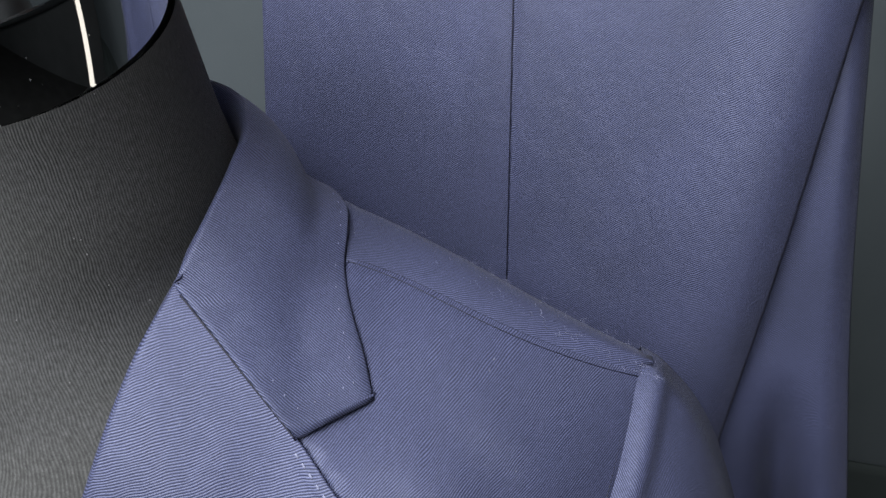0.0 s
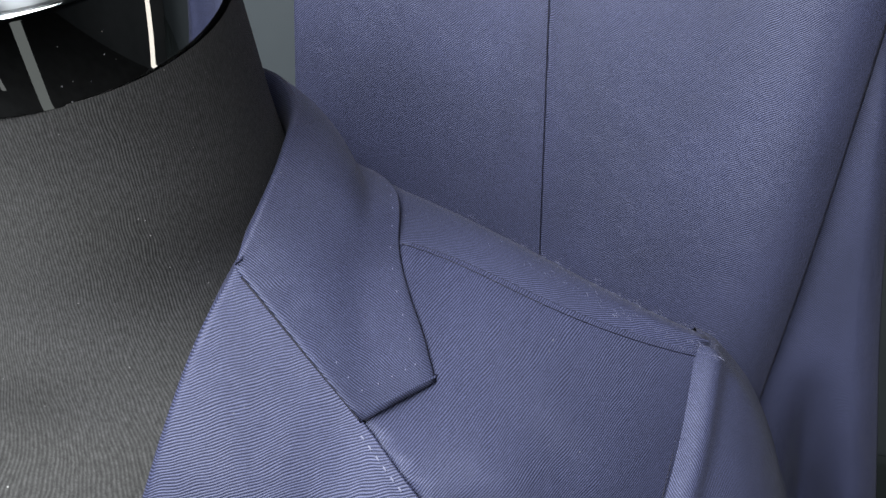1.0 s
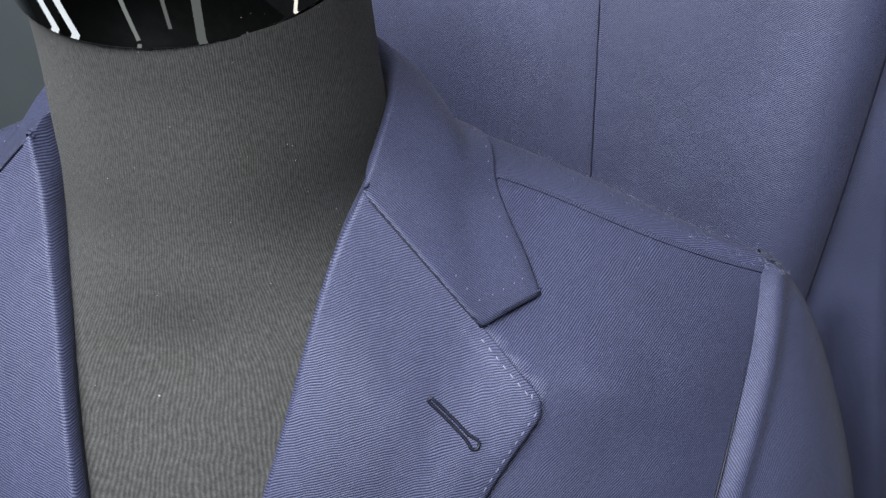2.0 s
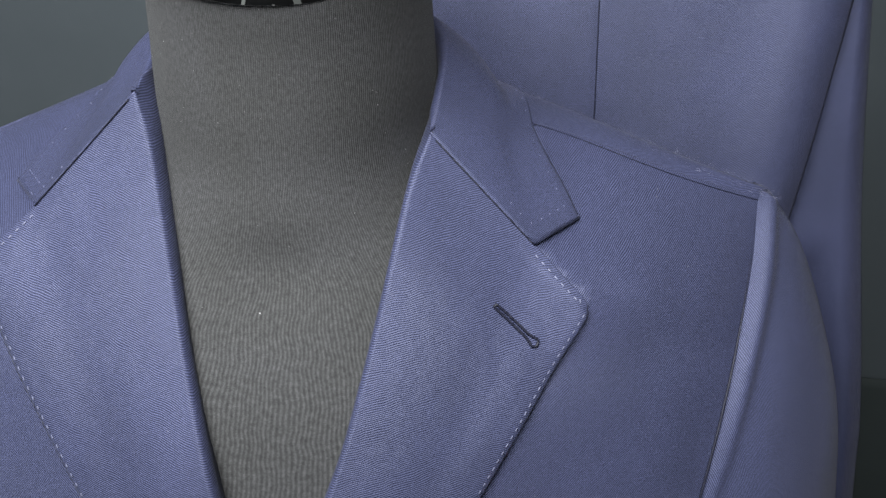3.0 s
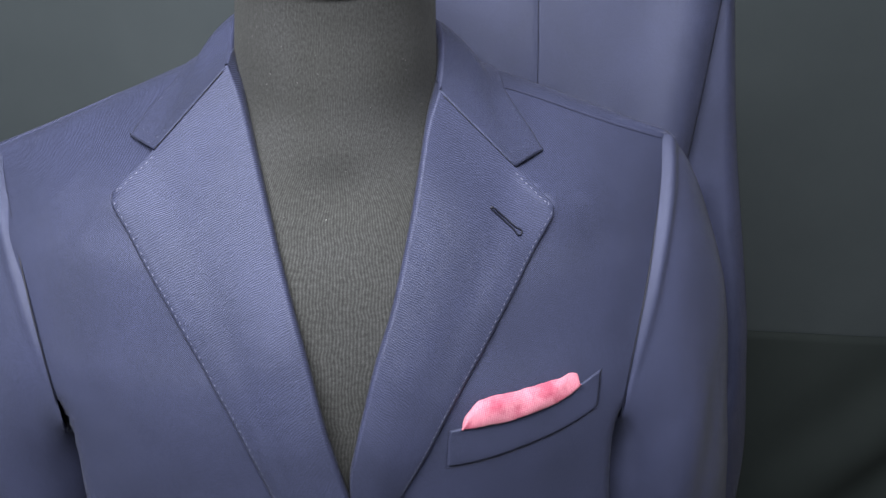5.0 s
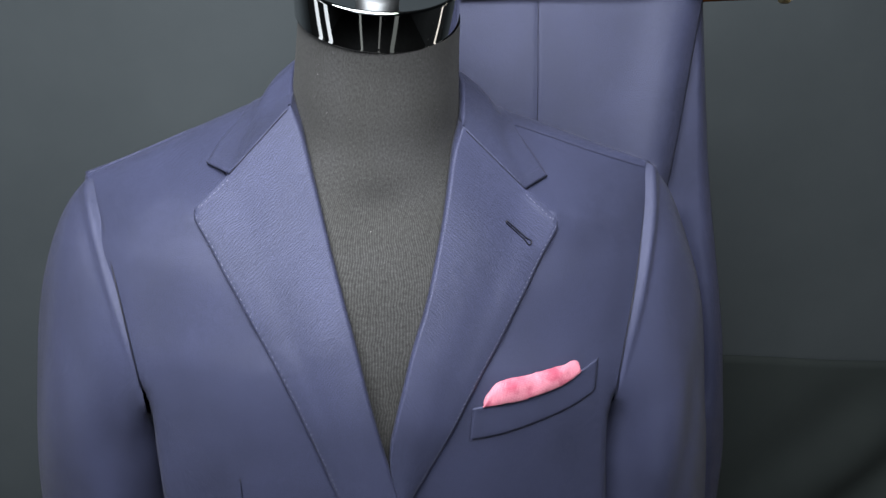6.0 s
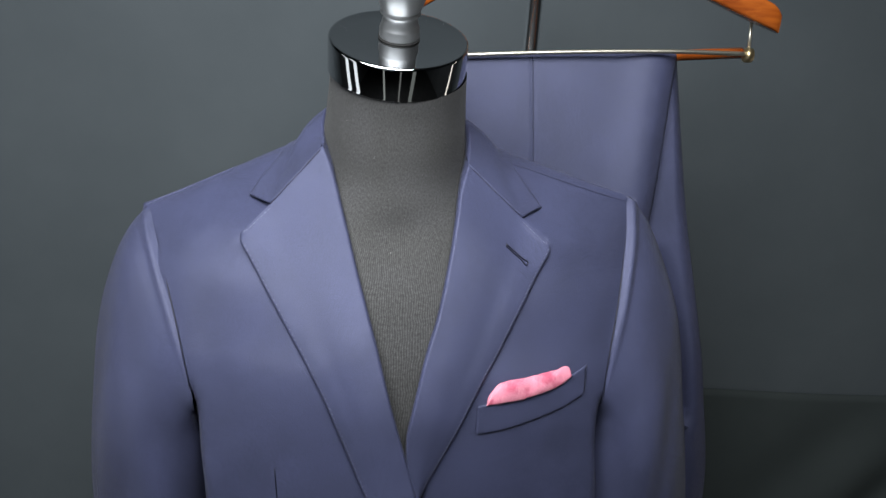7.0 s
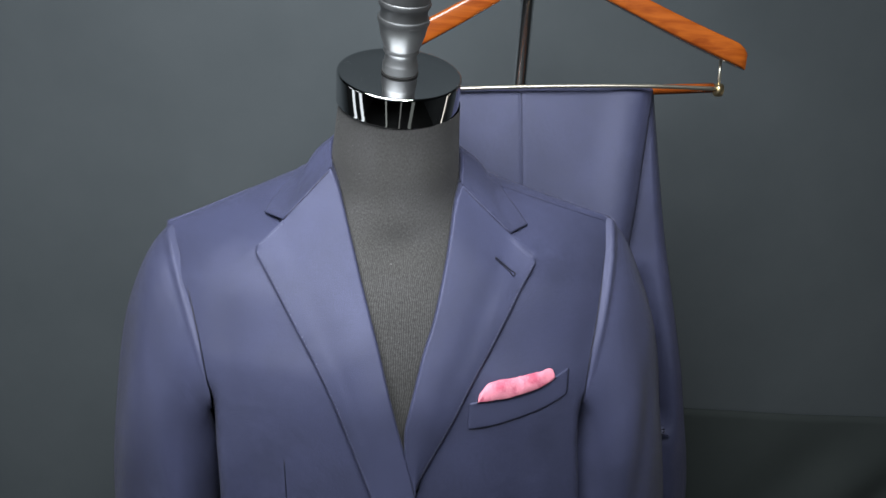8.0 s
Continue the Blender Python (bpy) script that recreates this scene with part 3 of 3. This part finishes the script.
# collar
for side in (1, -1):
    g0, t0 = ROLL[side][0], (0.1172, 1.4036) if side > 0 else (-0.1168, 1.4022)
    lift = 0.0 if side > 0 else 0.002
    shift = 0.0 if side > 0 else -0.006
    sx = lambda x: side * x + shift
    notch = NOTCH[side]
    B = []
    for k in range(25):
        bx, bz = straight([(g0[0], g0[1] + 0.0002), (notch[0], notch[1] + 0.0003), t0], k / 24)
        seam = abs(bx - g0[0]) / abs(notch[0] - g0[0])
        by = gorge_y(side, GORGE * seam) if seam <= 1 else gorge_y(side, GORGE) + (0.0185 if side > 0 else 0.019) * (seam - 1) / 0.45
        B.append((bx, by - 0.0003 if seam <= 1 else min(by, front(bx, bz) - 0.0028) - 0.0003, bz))
    fold = [B[0], (sx(0.0565), -0.034, 1.449 + lift), (sx(0.0570), -0.012, 1.461 + lift), (sx(0.0520), 0.012, 1.467 + lift), (sx(0.0350), 0.036, 1.471), (-0.003, 0.048, 1.473)]
    brim = ((0.1108, 1.413), (0.1035, 1.422), (0.0975, 1.4302)) if side > 0 else ((-0.1117, 1.412), (-0.1033, 1.4222), (-0.0990, 1.4270))
    outer = [B[-1]] + [(x, front(x, z) - 0.0036, z) for x, z in brim]
    outer += [(side * 0.0940, -0.002, ridge(side * 0.0940) + 0.0022), (side * 0.0880, 0.014, ridge(side * 0.0880) + 0.0010), (side * 0.0730, 0.034, 1.4375), (side * 0.045, 0.053, 1.430), (-0.003, 0.064, 1.428)]
    centre = [fold[-1], ((-0.003), 0.061, 1.457), outer[-1]]
    rows = []
    for i in range(70):
        v = i / 69
        row = []
        f = along(fold, v)
        middle_of_neck = np.array([-0.004, 0.0, f[2]])
        inward = (middle_of_neck - f) * np.array([1, 1, 0])
        inward /= np.linalg.norm(inward) + 1e-9
        for d, h in ((0.0030, -0.022), (0.0034, -0.010), (0.0030, -0.004), (0.0018, -0.0012)):
            row.append(f + (inward * d + np.array([0, 0, h * min(1.0, v * 4)])) * ease(v / 0.1))
        for u in US:
            q = patch(lambda t: straight(B, t), lambda t: along(centre, t), lambda t: along(fold, t), lambda t: along(outer, t), u, v)
            away = np.array([side * 0.55, -0.6 + v * 1.2, 0.45])
            bulge = (0.0022 + 0.0045 * ease((v - 0.12) / 0.3)) * math.sin(math.pi * min(u * 1.05, 1.0)) * min(1, v * 3)
            q = q + away * bulge
            q = q - away * 0.001 * max(0.0, (u - 0.955) / 0.045) ** 2
            row.append(q)
        rows.append(row)
    COLLARS[side] = np.array([row[4:] for row in rows], float)
    tuck = []
    for k, q in enumerate(rows[0]):
        u = 0.0 if k < 4 else US[k - 4]
        under = ease((0.74 - u) / 0.06)
        tuck.append(np.array(q) + np.array([0.0, 0.0016 if k > 4 else 0.0005, -0.003 * under * (k > 4)]))
    rows.insert(0, tuck)
    flat = [[(q[0] * 0.73 - q[2] * 0.64 - q[1] * 0.23, q[0] * 0.64 * side + q[2] * 0.77 * side + (q[1] + 0.05) * 0.5 * side) for q in row] for row in rows]
    collar_of[side] = sheet("collar_leaf", rows, CLOTH, jacket, weave=84 if side > 0 else 6, thick=0.0016, flat=flat, flip=side < 0)


def on_lapel(side, x, z, extra=0.0004):
    """A place on the lapel at x, z, by a plane through its nearest points."""
    p = LAPELS[side]
    near = p[np.argsort((p[:, 0] - x) ** 2 + (p[:, 2] - z) ** 2)[:14]]
    a, b, c = np.linalg.lstsq(np.stack([np.ones(14), near[:, 0] - x, near[:, 2] - z], 1), near[:, 1], rcond=None)[0]
    return (x, float(a) - extra, z)


# buttonhole: two cords that meet in a round eye
ends = np.array([(0.0837, 1.3802), (0.1010, 1.3668)])
way = (ends[1] - ends[0]) / np.linalg.norm(ends[1] - ends[0])
off = np.array([-way[1], way[0]])
loop = [ends[0] + off * 0.0006]
loop += [ends[0] + way * 0.0165 + off * 0.0007]
for k in range(13):
    w = radians(130 - 260 * k / 12)
    loop.append(ends[1] - way * 0.0018 + way * 0.0016 * math.cos(w) + off * 0.0015 * math.sin(w))
loop += [ends[0] + way * 0.0165 - off * 0.0007, ends[0] - off * 0.0006]
cord = [straight(loop, k / 79) for k in range(80)]
tube("buttonhole", [on_lapel(1, q[0], q[1], 0.0006) for q in cord], [0.0005 + 0.00008 * (k % 2) for k in range(80)], THREAD, lapel_of[1], "dark silk-stitched keyhole buttonhole", closed=True)

# pick stitching along collar and lapel edges
for side in (1, -1):
    line = [straight([NOTCH[side], EDGE[side][0]], t) for t in np.linspace(0.1, 0.85, 8)] + [along(EDGE[side], t) for t in np.linspace(0.02, 0.93, 62)]
    verts, faces = [], []
    for k in range(len(line)):
        a, b = line[k], line[min(k + 1, len(line) - 1)] if k + 1 < len(line) else line[k] * 2 - line[k - 1]
        d = (b - a) / (np.linalg.norm(b - a) + 1e-9)
        inn = np.array([d[1], -d[0]]) * (1 if side > 0 else -1)
        inn = inn if inn[0] * side < 0 else -inn
        c = a + inn * 0.0022
        for s_, t_ in ((-0.0007, -0.00022), (0.0007, -0.00022), (0.0007, 0.00022), (-0.0007, 0.00022)):
            q = c + d * s_ + inn * t_
            verts.append(on_lapel(side, q[0], q[1], 0.0005))
        m0 = len(verts) - 4
        mid_v = np.mean(np.array(verts[-4:]), axis=0) - np.array([0, 0.0004, 0])
        verts.append(tuple(mid_v))
        faces += [(m0 + j, m0 + (j + 1) % 4, m0 + 4) for j in range(4)]
    put("pick_stitching", mesh_of("pick_stitching", verts, faces, STITCH), lapel_of[side], "tiny pale pick stitches")
    leaf = COLLARS[side]
    verts, faces = [], []
    spots = [leaf[k, -5] for k in range(3, 46, 3)] + [leaf[3, k] for k in range(-6, -12, -1)]
    for q in spots:
        away = np.array([side * 0.45, -0.75, 0.45]) * 0.0005
        for k in range(6):
            w = 2 * math.pi * k / 6
            verts.append(q + away * 0.6 + np.array([side * 0.0002 * math.cos(w), 0, 0.0004 * math.sin(w)]))
        verts.append(q + away * 1.4)
        m0 = len(verts) - 7
        faces += [(m0 + k, m0 + (k + 1) % 6, m0 + 6) for k in range(6)]
    put("pick_stitching", mesh_of("pick_stitching", verts, faces, STITCH), collar_of[side], "tiny pale pick stitches")

# seams of the gorge and the shoulders, and loose fibres on the shoulder
for side in (1, -1):
    seam = [straight([ROLL[side][0], NOTCH[side]], t) for t in np.linspace(0.06, 1, 40)]
    tube("gorge_seam", [on_lapel(side, q[0], q[1] - 0.0002, 0.0005) for q in seam], 0.00032, THREAD, collar_of[side], sides=6)
    if side > 0:
        seam = [(x, ridge(x) - SEAM[side]) for x in np.linspace(0.097, 0.199, 40)]
        tube("shoulder_seam", [(x, front(x, z) - 0.0002, z + 0.0004) for x, z in seam], 0.00014, THREAD, jacket, sides=6)
fibres = random.Random(5)
verts, faces = [], []
for k in range(420):
    x = 0.100 + 0.106 * fibres.random() ** 0.6
    back = fibres.random() * 0.02
    root = Vector((x, ridge_y(x) - 0.008 + back, ridge(x) - 0.0015 - back * back * 3))
    way_out = Vector((fibres.uniform(-1, 1), fibres.uniform(-0.9, 0.3), fibres.uniform(0.1, 0.9))).normalized() * fibres.uniform(0.0012, 0.0042)
    bend = Vector((fibres.uniform(-1, 1), fibres.uniform(-1, 1), fibres.uniform(-1, 0.4))) * 0.0009
    thin = Vector((0.00003, 0.0, 0.00003))
    m0 = len(verts)
    for p in (root, root + way_out * 0.55 + bend, root + way_out):
        verts += [p - thin, p + thin]
    faces += [(m0, m0 + 1, m0 + 3, m0 + 2), (m0 + 2, m0 + 3, m0 + 5, m0 + 4)]
put("wool_lint", mesh_of("wool_lint", verts, faces, STITCH), jacket, "fine pale wool lint on the shoulder")

# breast pocket welt
top_line = [(0.0645, 1.2655), (0.072, 1.2668), (0.103, 1.2705), (0.122, 1.2748), (0.133, 1.2785), (0.141, 1.2830), (0.1540, 1.2893)]
low_line = [(0.0642, 1.2422), (0.083, 1.2442), (0.108, 1.2498), (0.134, 1.2575), (0.1535, 1.2662)]
rows = []
for i in range(14):
    v = i / 13
    row = []
    for j in range(50):
        u = j / 49
        q = along(top_line, u) * (1 - v) + along(low_line, u) * v
        e = min(u, 1 - u) * 0.09
        lift = 0.0007 - 0.0005 * math.exp(-e / 0.0012) - 0.0006 * math.exp(-(1 - v) * 0.024 / 0.0012) + 0.0007 * math.exp(-v * 9)
        row.append((q[0], front(q[0], q[1]) - lift, q[1]))
    rows.append(row)
flat = [[(q[0], q[2]) for q in row] for row in rows]
welt = sheet("pocket_welt", rows, CLOTH, jacket, weave=35, thick=0.0012, flat=flat, flip=True)
seam_points = [along(low_line, t) for t in np.linspace(0, 1, 40)]
tube("welt_seam", [(q[0], front(q[0], q[1]) - 0.0004, q[1] - 0.0003) for q in seam_points], 0.00013, THREAD, welt, sides=6)
for end_u in (0, 1):
    ends_ = [along(top_line, end_u) * (1 - t) + along(low_line, end_u) * t for t in np.linspace(0, 1, 10)]
    tube("welt_seam", [(q[0] + (0.0004 if end_u else -0.0004), front(q[0], q[1]) - 0.0004, q[1]) for q in ends_], 0.00013, THREAD, welt, sides=6)
tube("dart_seam", [(-0.0864 + (1.2061 - z) * 0.08, front(-0.0864 + (1.2061 - z) * 0.08, z) - 0.0003, z) for z in np.linspace(1.207, 1.0, 30)], 0.0004, THREAD, jacket, sides=6)

# ---- pocket square ----
rows = []
crest = [(0.0715, 1.2690), (0.0735, 1.2745), (0.0795, 1.2812), (0.0885, 1.2842), (0.1040, 1.2855), (0.1140, 1.2872), (0.1270, 1.2888), (0.1350, 1.2903), (0.1388, 1.2885), (0.1395, 1.2850)]
for i in range(26):
    v = i / 25
    row = []
    for j in range(90):
        u = j / 89
        top, mouth = along(crest, u), along(top_line, 0.085 + 0.785 * u) - np.array([0.0, 0.007])
        q = mouth * (1 - v) + top * v
        out = max(0.0, (q[1] - mouth[1] - 0.006) / max(top[1] - mouth[1] - 0.006, 0.001))
        puff = 0.0004 + 0.0042 * math.sqrt(max(0.0, 1 - (1.7 * out - 0.8) ** 2)) * (out > 0) * (0.45 + 0.55 * math.sin(math.pi * min(max(u, 0.02), 0.98)) ** 0.6) - 0.0030 * max(0.0, out - 0.75)
        puff += 0.0011 * math.sin(u * 17 - v * 5.0) * out * (1.1 - out) + ripple(u * 7, v, 2.0, 2.0, 0.0009) * out
        row.append((q[0], front(q[0], q[1]) - max(puff, 0.0002), q[1] + ripple(u * 12, 1, 0, 1.0, 0.0006) * v))
    rows.append(row)
square = tagged(sheet("pocket_square", rows, PINK, None, thick=0.0009), "pink textured silk pocket square tucked in a breast pocket", "pocket square")

# ---- trousers ----
trousers = tagged(new("folded_trousers"), "navy blue twill suit trousers folded over a hanger bar", "trousers")


def bar_z(x):
    return 1.5115 + (x - 0.092) * 0.1 - 0.35 * (x - 0.092) * (x - 0.092) * 0.3


def hang_y(z, x=0.0):
    return 0.122 - min(1.52 - z, 0.32) * 0.10 - 0.04 * (x - 0.02)


def leg_y(x, z, u):
    y = hang_y(z, x) + ripple(x * 1.2, 0, z * 0.35, 11.0, 0.006) * ease((1.50 - z) / 0.15)
    return y + 0.006 * max(0.0, (u - 0.93) / 0.07) ** 2 - 0.004 * math.exp(-((u - 0.9) / 0.08) ** 2)


CREASE = ([0.55, 1.0, 1.2, 1.3, 1.4, 1.527], [0.239, 0.247, 0.256, 0.263, 0.271, 0.2785])
RIGHT = ([0.55, 1.053, 1.184, 1.352, 1.45, 1.527], [0.400, 0.379, 0.355, 0.317, 0.298, 0.284])
for layer in ("front", "back"):
    rows = []
    for i in range(90):
        s = i / 89
        row = []
        for j in range(140):
            u = j / 139
            if layer == "front":
                top = bar_z(0.03 + 0.245 * u) - 0.0035
                z = top - (top - 0.62) * max(s - 0.12, 0) / 0.88
                left = 0.015 + 0.03 * min(1.0, (top - z))
                x = left + (smooth(z, *CREASE) - left) * u
                y = leg_y(x, z, u)
                y += 0.0012 * math.exp(-((x - 0.1335 - (1.505 - z) * 0.085) / 0.0012) ** 2)
                if s < 0.12:
                    w = math.pi * (1 - s / 0.12)
                    y += 0.0065 * (1 - math.cos(w))
                    z += 0.0065 * math.sin(w)
                    if s < 0.03:
                        z -= (0.03 - s) * 8
            else:
                top = bar_z(0.277) + 0.002
                z = top - (top - 0.60) * s
                left = smooth(z, *CREASE) - 0.06
                x = left + (smooth(z, *RIGHT) - left) * u
                y = hang_y(z, x) + 0.013 + 0.010 * max(0.0, (u - 0.85) / 0.15) ** 2 + ripple(x, 4, z * 0.4, 11.0, 0.006)
                hollow = math.exp(-((x - smooth(z, *RIGHT) + 0.034) / 0.012) ** 2) * min(1.0, max(0.0, (1.33 - z) / 0.1)) * ease((z - 1.12) / 0.04)
                y += 0.032 * hollow
            row.append((x, y, z))
        rows.append(row)
    flat = [[(q[0], q[2] - q[1]) for q in row] for row in rows]
    leg_of[layer] = sheet("front_leg" if layer == "front" else "back_leg", rows, CLOTH, trousers, weave=50, thick=0.0018, flat=flat, flip=True)
tube("side_seam", [(0.1335 + (1.505 - z) * 0.085, leg_y(0.1335 + (1.505 - z) * 0.085, z, 0.47) - 0.0001, z) for z in np.linspace(1.514, 1.0, 90)], 0.00028, THREAD, leg_of["front"], sides=6)
for dz in (0.0, 0.0035, 0.007):
    tube("button_loop", [(0.322 + 0.013 * t, hang_y(1.13, 0.33) + 0.008, 1.130 + dz + 0.001 * t) for t in (0, 0.5, 1)], 0.0009, THREAD, leg_of["back"], sides=6)
box("back_pocket_tab", (0.322, hang_y(1.13, 0.33) + 0.009, 1.1262), (0.342, hang_y(1.13, 0.33) + 0.012, 1.1295), CLOTH, leg_of["back"], bevel=0.001)

# ---- hanger and its rail ----
hanger = tagged(new("suit_hanger"), "glossy orange-brown wooden suit hanger with a brass trouser clamp bar", "hanger")
for side in (1, -1):
    spine = [(0.149, 1.650), (0.209, 1.6265), (0.293, 1.5925), (0.340, 1.5745), (0.3670, 1.5650)] if side > 0 else [(0.149, 1.650), (0.100, 1.6165), (0.060, 1.5905), (0.019, 1.5655), (-0.012, 1.5470)]
    rows = []
    for i in range(40):
        t = i / 39
        q = along(spine, t)
        a = along(spine, min(t + 0.02, 1)) - along(spine, max(t - 0.02, 0))
        a /= np.linalg.norm(a)
        nrm = np.array([-a[1], a[0]]) * side
        half = 0.0092 + 0.0022 * t
        deep = 0.005 + 0.006 * t
        drop_tip = 0.0
        if t > 0.9:
            k = math.sqrt(max(0.0, 1 - ((t - 0.9) / 0.1) ** 2))
            drop_tip = half * (1 - k) * 0.9
            half, deep = half * (0.12 + 0.88 * k), deep * (0.3 + 0.7 * k)
        row = []
        for k in range(49):
            w = 2 * math.pi * k / 48
            cw, sw = math.cos(w), math.sin(w)
            h = half * math.copysign(abs(sw) ** 0.38, sw)
            d = deep * math.copysign(abs(cw) ** 0.38, cw)
            yy = 0.118 - 0.045 * (q[0] - 0.149) - 0.018 * t * t
            row.append((q[0] + nrm[0] * (h - drop_tip), yy + d, q[1] + nrm[1] * (h - drop_tip)))
        rows.append(row)
    sheet("arm", rows, WOOD, hanger, label="lacquered wooden arm", flip=side < 0)
tube("hook", [(0.149, 0.118, 1.64), (0.149, 0.118, 1.70)] + [(0.149 + 0.022 * math.cos(radians(a)) - 0.0, 0.118, 1.728 + 0.022 * math.sin(radians(a))) for a in range(-60, 200, 20)], 0.002, BRASS, hanger)
tube("trouser_bar", [(x, 0.130 - 0.05 * (x - 0.15), bar_z(x) - 0.001 - (0.005 if x < 0.27 else 0.0) + 0.004 * max(0.0, (x - 0.27) / 0.08)) for x in np.linspace(-0.004, 0.346, 12)], [0.0055] * 12, WOOD, hanger, "wooden trouser bar", sides=16)
tube("clamp_rod", [(x, 0.1095 - 0.05 * (x - 0.15) + 0.008 * max(0.0, (x - 0.27) / 0.08), bar_z(x) + 0.0042 - 0.002 * max(0.0, (x - 0.27) / 0.08)) for x in np.linspace(-0.002, 0.348, 30)], 0.0022, PALE, hanger, "pale brass clamp rod")
for x_end, up in ((0.349, 0.034), (-0.006, 0.050)):
    base = (x_end, 0.121 - 0.05 * (x_end - 0.15), bar_z(x_end) + 0.001)
    tube("end_cap", [(base[0] - 0.004, base[1], base[2]), (base[0] - 0.002, base[1], base[2]), (base[0] + 0.003, base[1], base[2]), (base[0] + 0.0045, base[1], base[2])], [0.0066, 0.0072, 0.0070, 0.004], BRASS, hanger, sides=16)
    tube("drop_wire", [base, (base[0] - 0.003, base[1], base[2] + up)], 0.0016, PALE, hanger)
stand = tagged(new("garment_stand"), "chrome garment stand holding a suit hanger", "clothes stand")
tube("upright", [(0.1345, 0.142, 0.02), (0.1345, 0.142, 1.76)], 0.0075, POLE, stand, sides=24)
tube("top_arm", [(0.1345, 0.142, 1.752), (0.143, 0.128, 1.752), (0.152, 0.105, 1.752)], 0.004, CHROME, stand)
lathe("base_plate", [(0.13, 0.0), (0.135, 0.003), (0.13, 0.012), (0.02, 0.02)], CHROME, stand, pose(0.1345, 0.142, 0), sides=48)
